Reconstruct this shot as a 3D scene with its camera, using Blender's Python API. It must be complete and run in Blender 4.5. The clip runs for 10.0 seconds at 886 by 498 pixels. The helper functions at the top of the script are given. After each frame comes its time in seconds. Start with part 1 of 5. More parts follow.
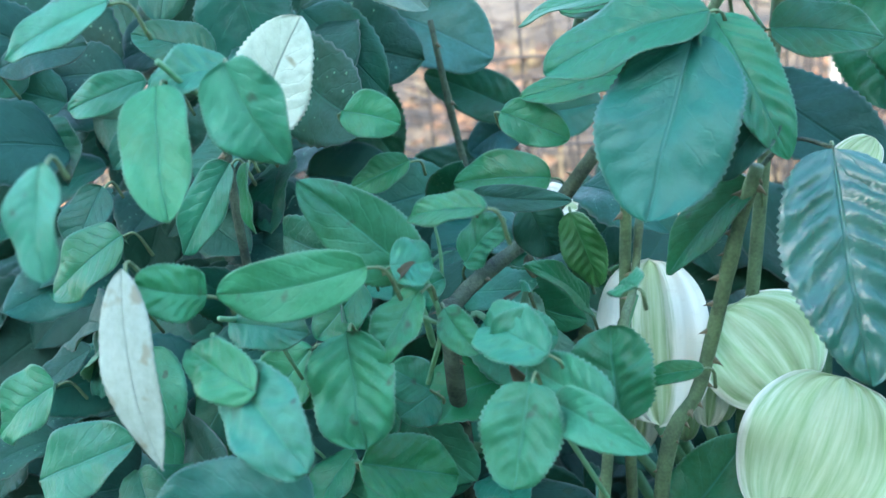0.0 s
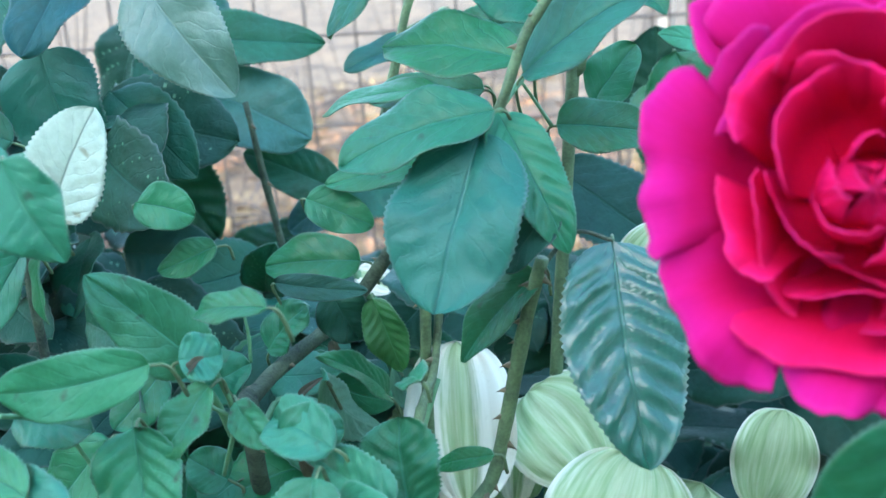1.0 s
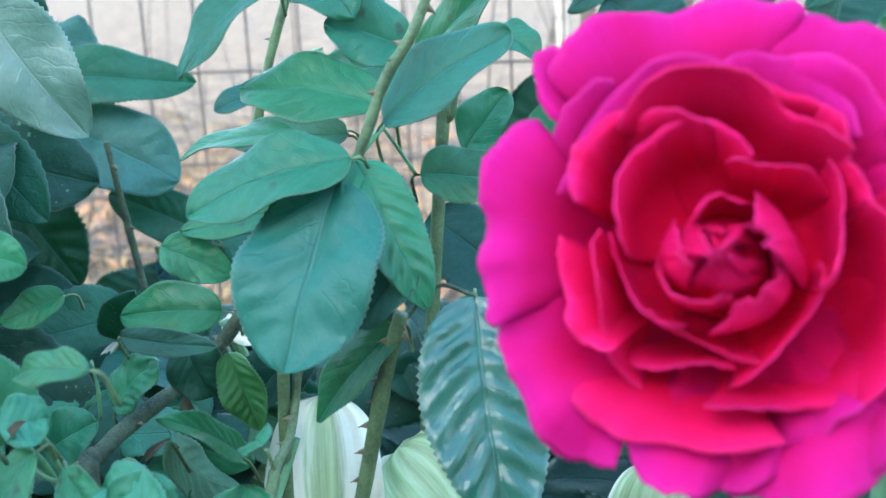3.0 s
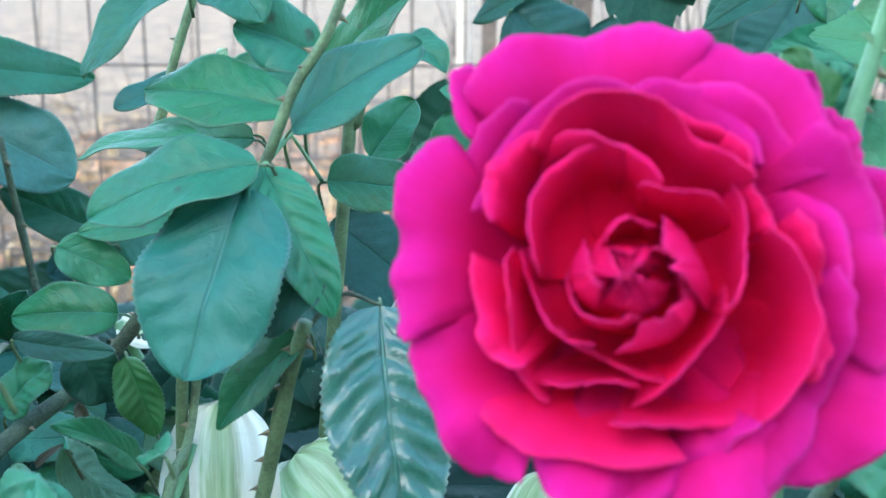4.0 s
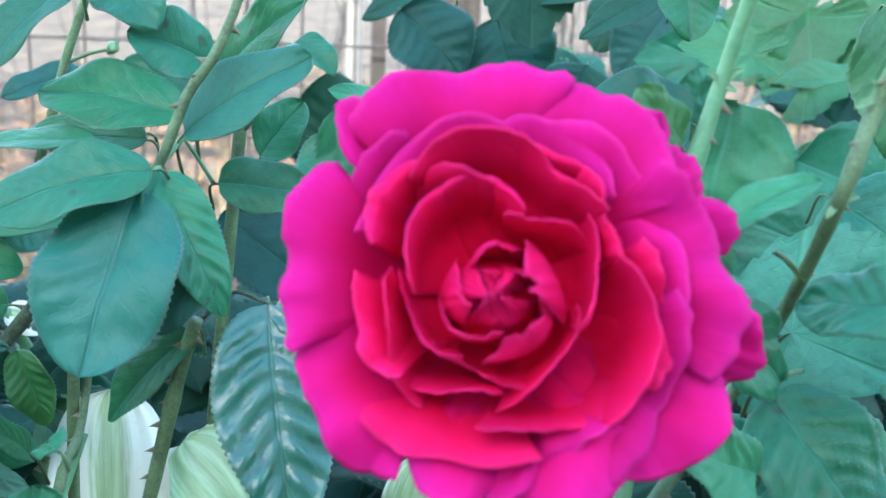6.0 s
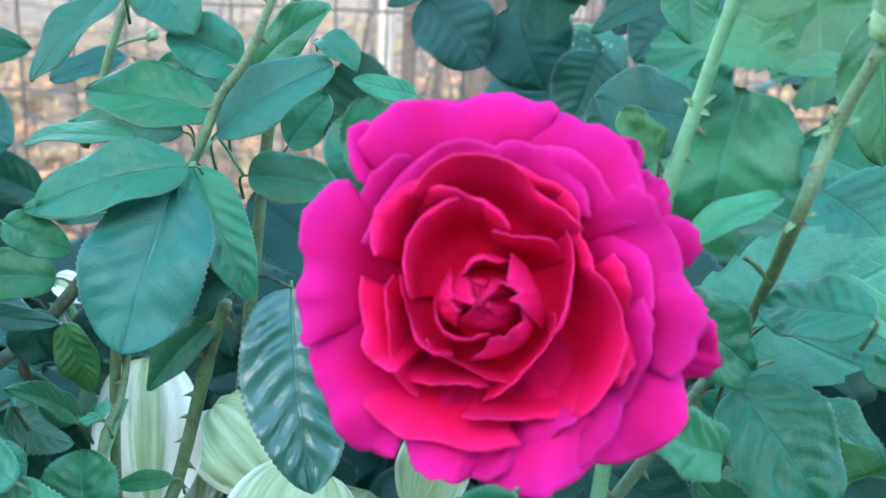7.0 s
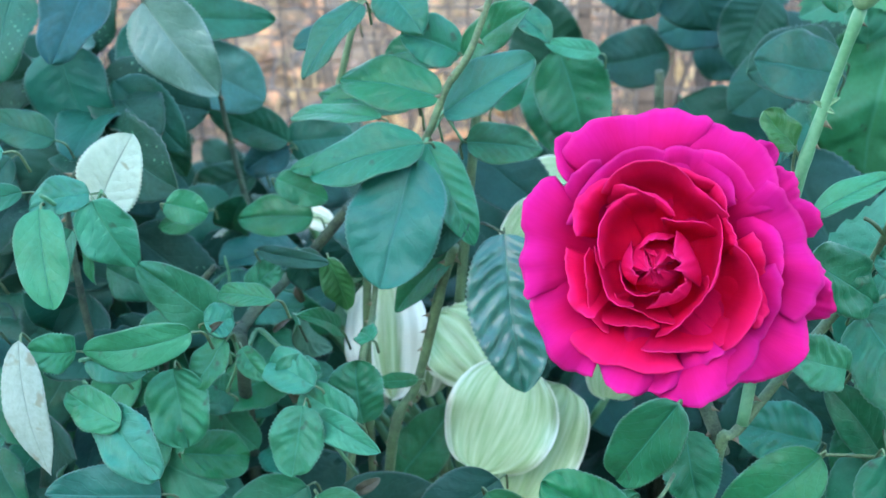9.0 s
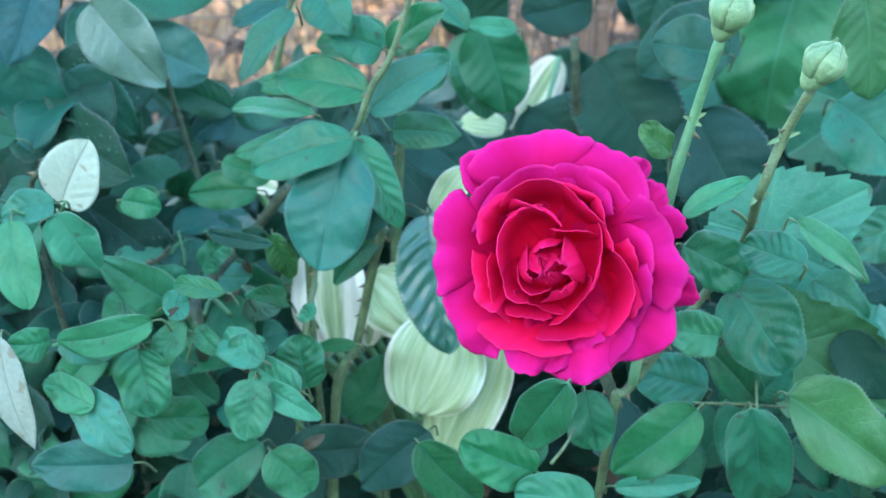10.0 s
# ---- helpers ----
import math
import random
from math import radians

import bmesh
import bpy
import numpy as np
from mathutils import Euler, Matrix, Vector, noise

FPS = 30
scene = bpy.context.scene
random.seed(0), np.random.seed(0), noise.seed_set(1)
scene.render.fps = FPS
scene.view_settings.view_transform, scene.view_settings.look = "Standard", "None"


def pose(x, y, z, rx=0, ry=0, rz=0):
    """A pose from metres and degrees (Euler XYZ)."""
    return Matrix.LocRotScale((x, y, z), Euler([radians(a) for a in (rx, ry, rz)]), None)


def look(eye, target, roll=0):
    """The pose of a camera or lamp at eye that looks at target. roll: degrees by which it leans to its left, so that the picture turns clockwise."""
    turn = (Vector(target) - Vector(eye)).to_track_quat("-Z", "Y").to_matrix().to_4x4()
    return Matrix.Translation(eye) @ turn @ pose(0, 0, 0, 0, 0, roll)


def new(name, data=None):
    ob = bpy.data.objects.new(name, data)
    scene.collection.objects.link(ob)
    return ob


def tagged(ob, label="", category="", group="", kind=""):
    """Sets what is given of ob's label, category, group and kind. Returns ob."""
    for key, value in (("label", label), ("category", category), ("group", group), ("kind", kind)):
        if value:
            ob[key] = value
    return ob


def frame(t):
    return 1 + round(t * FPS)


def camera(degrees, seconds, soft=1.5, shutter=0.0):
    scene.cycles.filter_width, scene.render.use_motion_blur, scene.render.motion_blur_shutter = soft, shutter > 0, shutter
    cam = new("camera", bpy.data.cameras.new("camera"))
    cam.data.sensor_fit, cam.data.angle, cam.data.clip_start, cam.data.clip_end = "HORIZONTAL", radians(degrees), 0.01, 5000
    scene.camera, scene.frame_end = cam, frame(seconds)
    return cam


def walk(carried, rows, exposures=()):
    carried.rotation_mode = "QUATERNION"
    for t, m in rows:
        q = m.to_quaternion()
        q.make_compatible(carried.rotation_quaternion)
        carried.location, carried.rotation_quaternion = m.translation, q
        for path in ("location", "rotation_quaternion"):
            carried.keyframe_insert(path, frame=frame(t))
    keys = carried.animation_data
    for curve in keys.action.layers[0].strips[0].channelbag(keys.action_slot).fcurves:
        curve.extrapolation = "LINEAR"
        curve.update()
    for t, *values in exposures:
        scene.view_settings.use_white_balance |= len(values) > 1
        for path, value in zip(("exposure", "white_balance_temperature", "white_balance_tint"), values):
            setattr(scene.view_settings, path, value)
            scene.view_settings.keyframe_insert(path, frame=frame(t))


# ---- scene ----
cam = camera(42.81, 10.0, soft=1.5)
cam.data.dof.use_dof = True
cam.data.dof.focus_distance, cam.data.dof.aperture_fstop = 0.36, 20.0
walk(cam, [
    (0, look((-0.0625, -0.1891, 0.7470), (-0.1487, 0.0822, 0.6521), -6.54)),
    (0.5, look((-0.0485, -0.1828, 0.7516), (-0.1137, 0.0974, 0.6667), -5.26)),
    (1, look((-0.0437, -0.1873, 0.7559), (-0.0932, 0.0965, 0.6720), -4.41)),
    (1.5, look((-0.0334, -0.1873, 0.7551), (-0.0627, 0.0984, 0.6685), -2.72)),
    (2, look((-0.0336, -0.1809, 0.7562), (-0.0616, 0.1054, 0.6711), -3.44)),
    (2.2, look((-0.0342, -0.1778, 0.7569), (-0.0648, 0.1091, 0.6747), -3.48)),
    (3.3, look((-0.0317, -0.1693, 0.7547), (-0.0473, 0.1206, 0.6790), -1.35)),
    (3.5, look((-0.0330, -0.1724, 0.7549), (-0.0394, 0.1172, 0.6770), -0.41)),
    (4, look((-0.0355, -0.1707, 0.7578), (-0.0320, 0.1195, 0.6818), 0.19)),
    (4.5, look((-0.0415, -0.1706, 0.7624), (-0.0169, 0.1180, 0.6843), 1.42)),
    (5, look((-0.0414, -0.1718, 0.7633), (-0.0115, 0.1172, 0.6887), 2.50)),
    (5.5, look((-0.0354, -0.1785, 0.7645), (-0.0010, 0.1082, 0.6830), 2.38)),
    (5.7, look((-0.0352, -0.1820, 0.7668), (0.0004, 0.1044, 0.6848), 2.39)),
    (6.8, look((-0.0321, -0.2058, 0.7869), (-0.0104, 0.0794, 0.6961), 3.02)),
    (7, look((-0.0305, -0.2133, 0.7921), (-0.0063, 0.0701, 0.6969), 3.02)),
    (7.5, look((-0.0316, -0.2338, 0.8059), (-0.0261, 0.0450, 0.6952), 0.80)),
    (8, look((-0.0343, -0.2532, 0.8175), (-0.0367, 0.0227, 0.6997), 0.44)),
    (8.5, look((-0.0329, -0.2704, 0.8396), (-0.0506, 0.0014, 0.7140), -0.80)),
    (9, look((-0.0405, -0.2919, 0.8527), (-0.0623, -0.0212, 0.7254), -1.52)),
    (9.5, look((-0.0212, -0.3048, 0.8788), (-0.0420, -0.0433, 0.7333), -2.90)),
    (10, look((-0.0242, -0.3226, 0.9122), (-0.0350, -0.0652, 0.7585), -2.19)),
], exposures=[(0.0, 3.34, 6600, 8), (10.0, 3.34, 6600, 8)])

# ---- light ----
SUN_ELEV, SUN_AZ = 32.0, 195.0          # degrees; azimuth clockwise from +y
world = bpy.data.worlds.new("sky")
scene.world = world
world.use_nodes = True
wn = world.node_tree.nodes
sky = wn.new("ShaderNodeTexSky")
sky.sky_type = "NISHITA"
sky.sun_disc = False
sky.sun_elevation = radians(SUN_ELEV)
sky.sun_rotation = radians(SUN_AZ)
world.node_tree.links.new(sky.outputs[0], wn["Background"].inputs[0])
wn["Background"].inputs[1].default_value = 0.15
sun_data = bpy.data.lights.new("sun", "SUN")
sun_data.energy, sun_data.angle, sun_data.color = 0.75, radians(0.5), (1.0, 0.95, 0.86)
sun = new("sun", sun_data)
sun_way = Vector((math.sin(radians(SUN_AZ)) * math.cos(radians(SUN_ELEV)),
                  math.cos(radians(SUN_AZ)) * math.cos(radians(SUN_ELEV)), math.sin(radians(SUN_ELEV))))
sun.matrix_world = look(sun_way * 20, (0, 0, 0))


# ---- materials ----
def material(name):
    m = bpy.data.materials.new(name)
    m.use_nodes = True
    nt = m.node_tree
    return m, nt, nt.nodes["Principled BSDF"]


def node(nt, kind, **values):
    n = nt.nodes.new(kind)
    for key, value in values.items():
        n.inputs[key].default_value = value
    return n


def math_node(nt, op, a, b=None):
    n = nt.nodes.new("ShaderNodeMath")
    n.operation = op
    for i, v in enumerate((a, b)):
        if v is None:
            continue
        if isinstance(v, (int, float)):
            n.inputs[i].default_value = v
        else:
            nt.links.new(v, n.inputs[i])
    return n.outputs[0]


def mix(nt, fac, a, b, blend="MIX"):
    n = nt.nodes.new("ShaderNodeMix")
    n.data_type, n.blend_type = "RGBA", blend
    for i, v in ((0, fac), (6, a), (7, b)):
        if isinstance(v, (int, float)):
            n.inputs[i].default_value = v
        elif isinstance(v, tuple):
            n.inputs[i].default_value = (*v, 1)
        else:
            nt.links.new(v, n.inputs[i])
    return n.outputs[2]


def ramp(nt, value, lo, hi):
    n = nt.nodes.new("ShaderNodeMapRange")
    nt.links.new(value, n.inputs[0])
    n.inputs[1].default_value, n.inputs[2].default_value = lo, hi
    return n.outputs[0]


def noise_tex(nt, vector, scale, detail=4.0, rough=0.55):
    n = node(nt, "ShaderNodeTexNoise", Scale=scale, Detail=detail, Roughness=rough)
    nt.links.new(vector, n.inputs["Vector"])
    return n.outputs[0]


def leaf_material(name, low, high, vein, rough, spots=0.0, translucent=0.25, spot_colour=(0.03, 0.025, 0.03), gloss=0.5):
    """A leaf: two greens that drift over the blade, a paler midrib and side veins, fine net relief and a few blemishes."""
    m, nt, bsdf = material(name)
    coord = nt.nodes.new("ShaderNodeTexCoord")
    info = nt.nodes.new("ShaderNodeObjectInfo")
    uv = nt.nodes.new("ShaderNodeSeparateXYZ")
    nt.links.new(coord.outputs["UV"], uv.inputs[0])
    u = math_node(nt, "ABSOLUTE", math_node(nt, "SUBTRACT", uv.outputs[0], 0.5))
    v = uv.outputs[1]
    shift = nt.nodes.new("ShaderNodeVectorMath")
    shift.operation = "ADD"
    nt.links.new(coord.outputs["Object"], shift.inputs[0])
    nt.links.new(info.outputs["Random"], shift.inputs[1])
    place = shift.outputs[0]
    drift = noise_tex(nt, place, 45, 3)
    grain = noise_tex(nt, place, 420, 4)
    colour = mix(nt, ramp(nt, drift, 0.3, 0.7), low, high)
    tone = math_node(nt, "ADD", math_node(nt, "MULTIPLY", info.outputs["Random"], 0.42), 0.79)
    hsv = node(nt, "ShaderNodeHueSaturation", Saturation=1.0)
    nt.links.new(colour, hsv.inputs["Color"])
    nt.links.new(tone, hsv.inputs["Value"])
    hue = math_node(nt, "ADD", math_node(nt, "MULTIPLY", math_node(nt, "FRACT", math_node(nt, "MULTIPLY", info.outputs["Random"], 7.3)), 0.05), 0.468)
    nt.links.new(hue, hsv.inputs["Hue"])
    colour = mix(nt, math_node(nt, "MULTIPLY", ramp(nt, grain, 0.35, 0.7), 0.22), hsv.outputs[0], tuple(min(1, c * 1.7) for c in high))
    # side veins run forward from the midrib
    stray = math_node(nt, "MULTIPLY", math_node(nt, "SUBTRACT", noise_tex(nt, place, 110, 2), 0.5), 1.5)
    wave = math_node(nt, "ADD", stray, math_node(nt, "SUBTRACT", math_node(nt, "MULTIPLY", v, 7.0), math_node(nt, "MULTIPLY", u, 4.5)))
    saw = math_node(nt, "ABSOLUTE", math_node(nt, "SUBTRACT", math_node(nt, "FRACT", wave), 0.5))
    side = math_node(nt, "MULTIPLY", ramp(nt, saw, 0.09, 0.0), 0.22)
    mid = ramp(nt, u, 0.022, 0.006)
    veins = math_node(nt, "MAXIMUM", side, mid)
    colour = mix(nt, math_node(nt, "MULTIPLY", veins, 0.7), colour, vein)
    if spots:
        blot = noise_tex(nt, place, 130, 2)
        colour = mix(nt, math_node(nt, "MULTIPLY", ramp(nt, blot, 0.72 - 0.1 * spots, 0.8 - 0.1 * spots), 0.75), colour, spot_colour)
    # fine net of small veins, and the thin paler rim
    net = nt.nodes.new("ShaderNodeTexVoronoi")
    net.feature = "DISTANCE_TO_EDGE"
    net.inputs["Scale"].default_value = 340
    nt.links.new(place, net.inputs["Vector"])
    mesh = ramp(nt, net.outputs["Distance"], 0.09, 0.0)
    colour = mix(nt, math_node(nt, "MULTIPLY", mesh, 0.07), colour, vein)
    colour = mix(nt, math_node(nt, "MULTIPLY", ramp(nt, u, 0.474, 0.497), 0.5), colour, tuple(c * 0.6 + 0.12 for c in vein))
    nt.links.new(colour, bsdf.inputs["Base Color"])
    bsdf.inputs["Roughness"].default_value = rough
    rr = nt.nodes.new("ShaderNodeMapRange")
    nt.links.new(drift, rr.inputs[0])
    rr.inputs[3].default_value, rr.inputs[4].default_value = rough - 0.1, rough + 0.14
    nt.links.new(rr.outputs[0], bsdf.inputs["Roughness"])
    bsdf.inputs["Specular IOR Level"].default_value = gloss
    pucker = noise_tex(nt, place, 150, 3)
    height = math_node(nt, "SUBTRACT", math_node(nt, "ADD", math_node(nt, "MULTIPLY", grain, 0.3), math_node(nt, "MULTIPLY", pucker, 1.6)), math_node(nt, "ADD", veins, math_node(nt, "MULTIPLY", mesh, 0.05)))
    bump = node(nt, "ShaderNodeBump", Strength=0.6, Distance=0.0009)
    nt.links.new(height, bump.inputs["Height"])
    nt.links.new(bump.outputs[0], bsdf.inputs["Normal"])
    glow = nt.nodes.new("ShaderNodeBsdfTranslucent")
    nt.links.new(mix(nt, 0.5, colour, (0.25, 0.5, 0.1)), glow.inputs[0])
    both = nt.nodes.new("ShaderNodeMixShader")
    both.inputs[0].default_value = translucent
    nt.links.new(bsdf.outputs[0], both.inputs[1])
    nt.links.new(glow.outputs[0], both.inputs[2])
    nt.links.new(both.outputs[0], nt.nodes["Material Output"].inputs[0])
    return m


def hosta_material(name, rim_from):
    """Cream and pale green blade, streaked lengthwise, white towards the rim."""
    m, nt, bsdf = material(name)
    coord = nt.nodes.new("ShaderNodeTexCoord")
    uv = nt.nodes.new("ShaderNodeSeparateXYZ")
    nt.links.new(coord.outputs["UV"], uv.inputs[0])
    u = math_node(nt, "ABSOLUTE", math_node(nt, "SUBTRACT", uv.outputs[0], 0.5))
    stretch = nt.nodes.new("ShaderNodeMapping")
    stretch.inputs["Scale"].default_value = (14, 1.3, 1)
    nt.links.new(coord.outputs["UV"], stretch.inputs[0])
    streak = noise_tex(nt, stretch.outputs[0], 1.6, 4)
    rim = ramp(nt, math_node(nt, "ADD", u, math_node(nt, "MULTIPLY", streak, 0.22)), rim_from, rim_from + 0.08)
    green = mix(nt, ramp(nt, streak, 0.35, 0.65), (0.25, 0.43, 0.2), (0.42, 0.58, 0.36))
    colour = mix(nt, rim, green, (0.68, 0.76, 0.64))
    grain = noise_tex(nt, coord.outputs["Object"], 300, 3)
    colour = mix(nt, math_node(nt, "MULTIPLY", ramp(nt, grain, 0.6, 0.8), 0.25), colour, (0.3, 0.33, 0.2))
    nt.links.new(colour, bsdf.inputs["Base Color"])
    bsdf.inputs["Roughness"].default_value = 0.5
    bump = node(nt, "ShaderNodeBump", Strength=0.3, Distance=0.001)
    nt.links.new(streak, bump.inputs["Height"])
    nt.links.new(bump.outputs[0], bsdf.inputs["Normal"])
    return m


def simple_material(name, low, high, scale, rough, bump_m=0.001, strength=0.4, metal=0.0, detail=6.0):
    m, nt, bsdf = material(name)
    coord = nt.nodes.new("ShaderNodeTexCoord")
    big = noise_tex(nt, coord.outputs["Object"], scale, detail, 0.6)
    fine = noise_tex(nt, coord.outputs["Object"], scale * 9, 5, 0.6)
    both = math_node(nt, "ADD", math_node(nt, "MULTIPLY", big, 0.6), math_node(nt, "MULTIPLY", fine, 0.4))
    nt.links.new(mix(nt, ramp(nt, both, 0.36, 0.64), low, high), bsdf.inputs["Base Color"])
    bsdf.inputs["Roughness"].default_value, bsdf.inputs["Metallic"].default_value = rough, metal
    bump = node(nt, "ShaderNodeBump", Strength=strength, Distance=bump_m)
    nt.links.new(both, bump.inputs["Height"])
    nt.links.new(bump.outputs[0], bsdf.inputs["Normal"])
    return m


def petal_material(name, low, high):
    m, nt, bsdf = material(name)
    coord = nt.nodes.new("ShaderNodeTexCoord")
    info = nt.nodes.new("ShaderNodeObjectInfo")
    stretch = nt.nodes.new("ShaderNodeMapping")
    stretch.inputs["Scale"].default_value = (26, 2, 1)
    nt.links.new(coord.outputs["UV"], stretch.inputs[0])
    fibre = noise_tex(nt, stretch.outputs[0], 1.5, 4)
    cloud = noise_tex(nt, coord.outputs["Object"], 70, 3)
    uv = nt.nodes.new("ShaderNodeSeparateXYZ")
    nt.links.new(coord.outputs["UV"], uv.inputs[0])
    reach = math_node(nt, "ADD", ramp(nt, uv.outputs[1], 0.35, 1.05), math_node(nt, "MULTIPLY", math_node(nt, "SUBTRACT", cloud, 0.5), 0.9))
    colour = mix(nt, ramp(nt, reach, 0.1, 0.95), low, high)
    colour = mix(nt, math_node(nt, "MULTIPLY", ramp(nt, fibre, 0.4, 0.75), 0.15), colour, tuple(c * 0.8 for c in low))
    colour = mix(nt, math_node(nt, "MULTIPLY", ramp(nt, uv.outputs[1], 0.93, 1.0), 0.18), colour, (0.85, 0.09, 0.36))
    hsv = node(nt, "ShaderNodeHueSaturation")
    nt.links.new(colour, hsv.inputs["Color"])
    nt.links.new(math_node(nt, "ADD", math_node(nt, "MULTIPLY", info.outputs["Random"], 0.2), 0.88), hsv.inputs["Value"])
    nt.links.new(hsv.outputs[0], bsdf.inputs["Base Color"])
    bsdf.inputs["Roughness"].default_value = 0.7
    bsdf.inputs["Specular IOR Level"].default_value = 0.06
    bump = node(nt, "ShaderNodeBump", Strength=0.22, Distance=0.0008)
    nt.links.new(fibre, bump.inputs["Height"])
    nt.links.new(bump.outputs[0], bsdf.inputs["Normal"])
    glow = nt.nodes.new("ShaderNodeBsdfTranslucent")
    nt.links.new(hsv.outputs[0], glow.inputs[0])
    both = nt.nodes.new("ShaderNodeMixShader")
    both.inputs[0].default_value = 0.3
    nt.links.new(bsdf.outputs[0], both.inputs[1])
    nt.links.new(glow.outputs[0], both.inputs[2])
    nt.links.new(both.outputs[0], nt.nodes["Material Output"].inputs[0])
    return m


UNDER = leaf_material("leaf_underside", (0.06, 0.19, 0.12), (0.09, 0.25, 0.16), (0.13, 0.3, 0.2), 0.6)
dark = leaf_material("leaf_mature", (0.008, 0.115, 0.06), (0.015, 0.172, 0.09), (0.04, 0.23, 0.15), 0.42, spots=0.25, gloss=0.4)
glossy = leaf_material("leaf_glossy", (0.008, 0.1, 0.068), (0.016, 0.15, 0.105), (0.06, 0.22, 0.16), 0.3, gloss=1.0)
teal = leaf_material("leaf_teal", (0.009, 0.1, 0.069), (0.016, 0.145, 0.1), (0.045, 0.2, 0.16), 0.42, gloss=0.35)
bluegreen = leaf_material("leaf_blue_green", (0.02, 0.12, 0.11), (0.035, 0.16, 0.15), (0.06, 0.19, 0.17), 0.48, gloss=0.35)
# between the mature and darkest leaf: part of the shade painted into the green
dusk = leaf_material("leaf_half_shade_painted", (0.006, 0.072, 0.05), (0.011, 0.108, 0.074), (0.022, 0.13, 0.095), 0.46, translucent=0.18, gloss=0.3)
# darkened copy of the mature leaf: shade of inner leaves painted into the colour
deep = leaf_material("leaf_shade_painted", (0.006, 0.047, 0.036), (0.011, 0.07, 0.051), (0.016, 0.08, 0.055), 0.55, translucent=0.1, gloss=0.2)
grey = leaf_material("leaf_grey", (0.06, 0.17, 0.13), (0.1, 0.22, 0.17), (0.2, 0.34, 0.27), 0.4, gloss=0.8)
blue = leaf_material("leaf_bluish", (0.011, 0.08, 0.09), (0.022, 0.115, 0.125), (0.04, 0.13, 0.14), 0.5, gloss=0.2)
light = leaf_material("leaf_light", (0.015, 0.16, 0.088), (0.032, 0.24, 0.138), (0.06, 0.3, 0.18), 0.5, spots=0.6)
fresh = leaf_material("leaf_fresh", (0.016, 0.112, 0.04), (0.036, 0.178, 0.066), (0.06, 0.27, 0.11), 0.45, translucent=0.25)
pale = leaf_material("leaf_pale", (0.27, 0.39, 0.33), (0.37, 0.49, 0.43), (0.25, 0.34, 0.29), 0.6, spots=0.9, spot_colour=(0.2, 0.2, 0.13))
hosta_mat = hosta_material("hosta_blade", 0.53)
hosta_white = hosta_material("hosta_white_blade", 0.22)
petal_outer = petal_material("petal_magenta", (0.6, 0.004, 0.085), (0.63, 0.012, 0.25))
petal_inner = petal_material("petal_crimson", (0.74, 0.004, 0.062), (0.77, 0.011, 0.15))
cane_mat = simple_material("cane_green", (0.04, 0.075, 0.036), (0.12, 0.22, 0.1), 120, 0.6, 0.001, 0.7)
young_mat = simple_material("stem_young", (0.05, 0.19, 0.085), (0.12, 0.3, 0.15), 60, 0.5)
bark_mat = simple_material("cane_bark", (0.018, 0.04, 0.026), (0.09, 0.15, 0.085), 150, 0.8, 0.003, 1.0)
thorn_mat = simple_material("thorn_brown", (0.09, 0.09, 0.05), (0.2, 0.18, 0.1), 200, 0.45)
sepal_mat = simple_material("sepal_green", (0.07, 0.19, 0.085), (0.17, 0.31, 0.15), 160, 0.55)
bud_mat = simple_material("bud_green", (0.1, 0.24, 0.11), (0.2, 0.35, 0.18), 90, 0.5)
withered = leaf_material("leaf_withered", (0.035, 0.04, 0.03), (0.11, 0.105, 0.075), (0.09, 0.08, 0.06), 0.7)
wire_mat = simple_material("fence_wire", (0.025, 0.024, 0.024), (0.07, 0.062, 0.056), 120, 0.6, metal=0.0)
wood_mat = simple_material("weathered_wood", (0.03, 0.025, 0.022), (0.09, 0.075, 0.065), 14, 0.8, 0.003, 0.6)
white_mat = simple_material("white_paint", (0.26, 0.25, 0.23), (0.4, 0.39, 0.36), 20, 0.6)
straw_mat = simple_material("dry_straw", (0.07, 0.05, 0.028), (0.42, 0.32, 0.17), 5, 0.85)
litter_mat = simple_material("dry_leaf", (0.06, 0.03, 0.018), (0.42, 0.22, 0.1), 9, 0.7)
wall_mat = simple_material("render_wall", (0.5, 0.48, 0.44), (0.58, 0.56, 0.52), 6, 0.85)
# dark blotches are bare soil plus dappled leaf shade painted into the colour
ground_mat = simple_material("dry_ground", (0.012, 0.01, 0.007), (0.22, 0.15, 0.085), 4, 0.95, 0.01, 0.6, detail=8)


# ---- building helpers ----
def part(name, data, mat, parent=None, label=""):
    if isinstance(data, bmesh.types.BMesh):
        bm, data = data, bpy.data.meshes.new(name)
        bm.to_mesh(data)
        bm.free()
    for one in (mat if isinstance(mat, tuple) else (mat,)):
        data.materials.append(one)
    ob = new(name, data)
    ob.parent = parent
    if label:
        ob["label"] = label
    return ob


def smooth_path(points, steps=6):
    """Catmull-Rom curve through the points."""
    pts = [Vector(p) for p in points]
    pts = [pts[0] * 2 - pts[1]] + pts + [pts[-1] * 2 - pts[-2]]
    out = []
    for i in range(1, len(pts) - 2):
        a, b, c, d = pts[i - 1:i + 3]
        for k in range(steps):
            t = k / steps
            out.append(0.5 * (2 * b + (c - a) * t + (2 * a - 5 * b + 4 * c - d) * t * t + (3 * b - a - 3 * c + d) * t ** 3))
    return out + [pts[-2]]


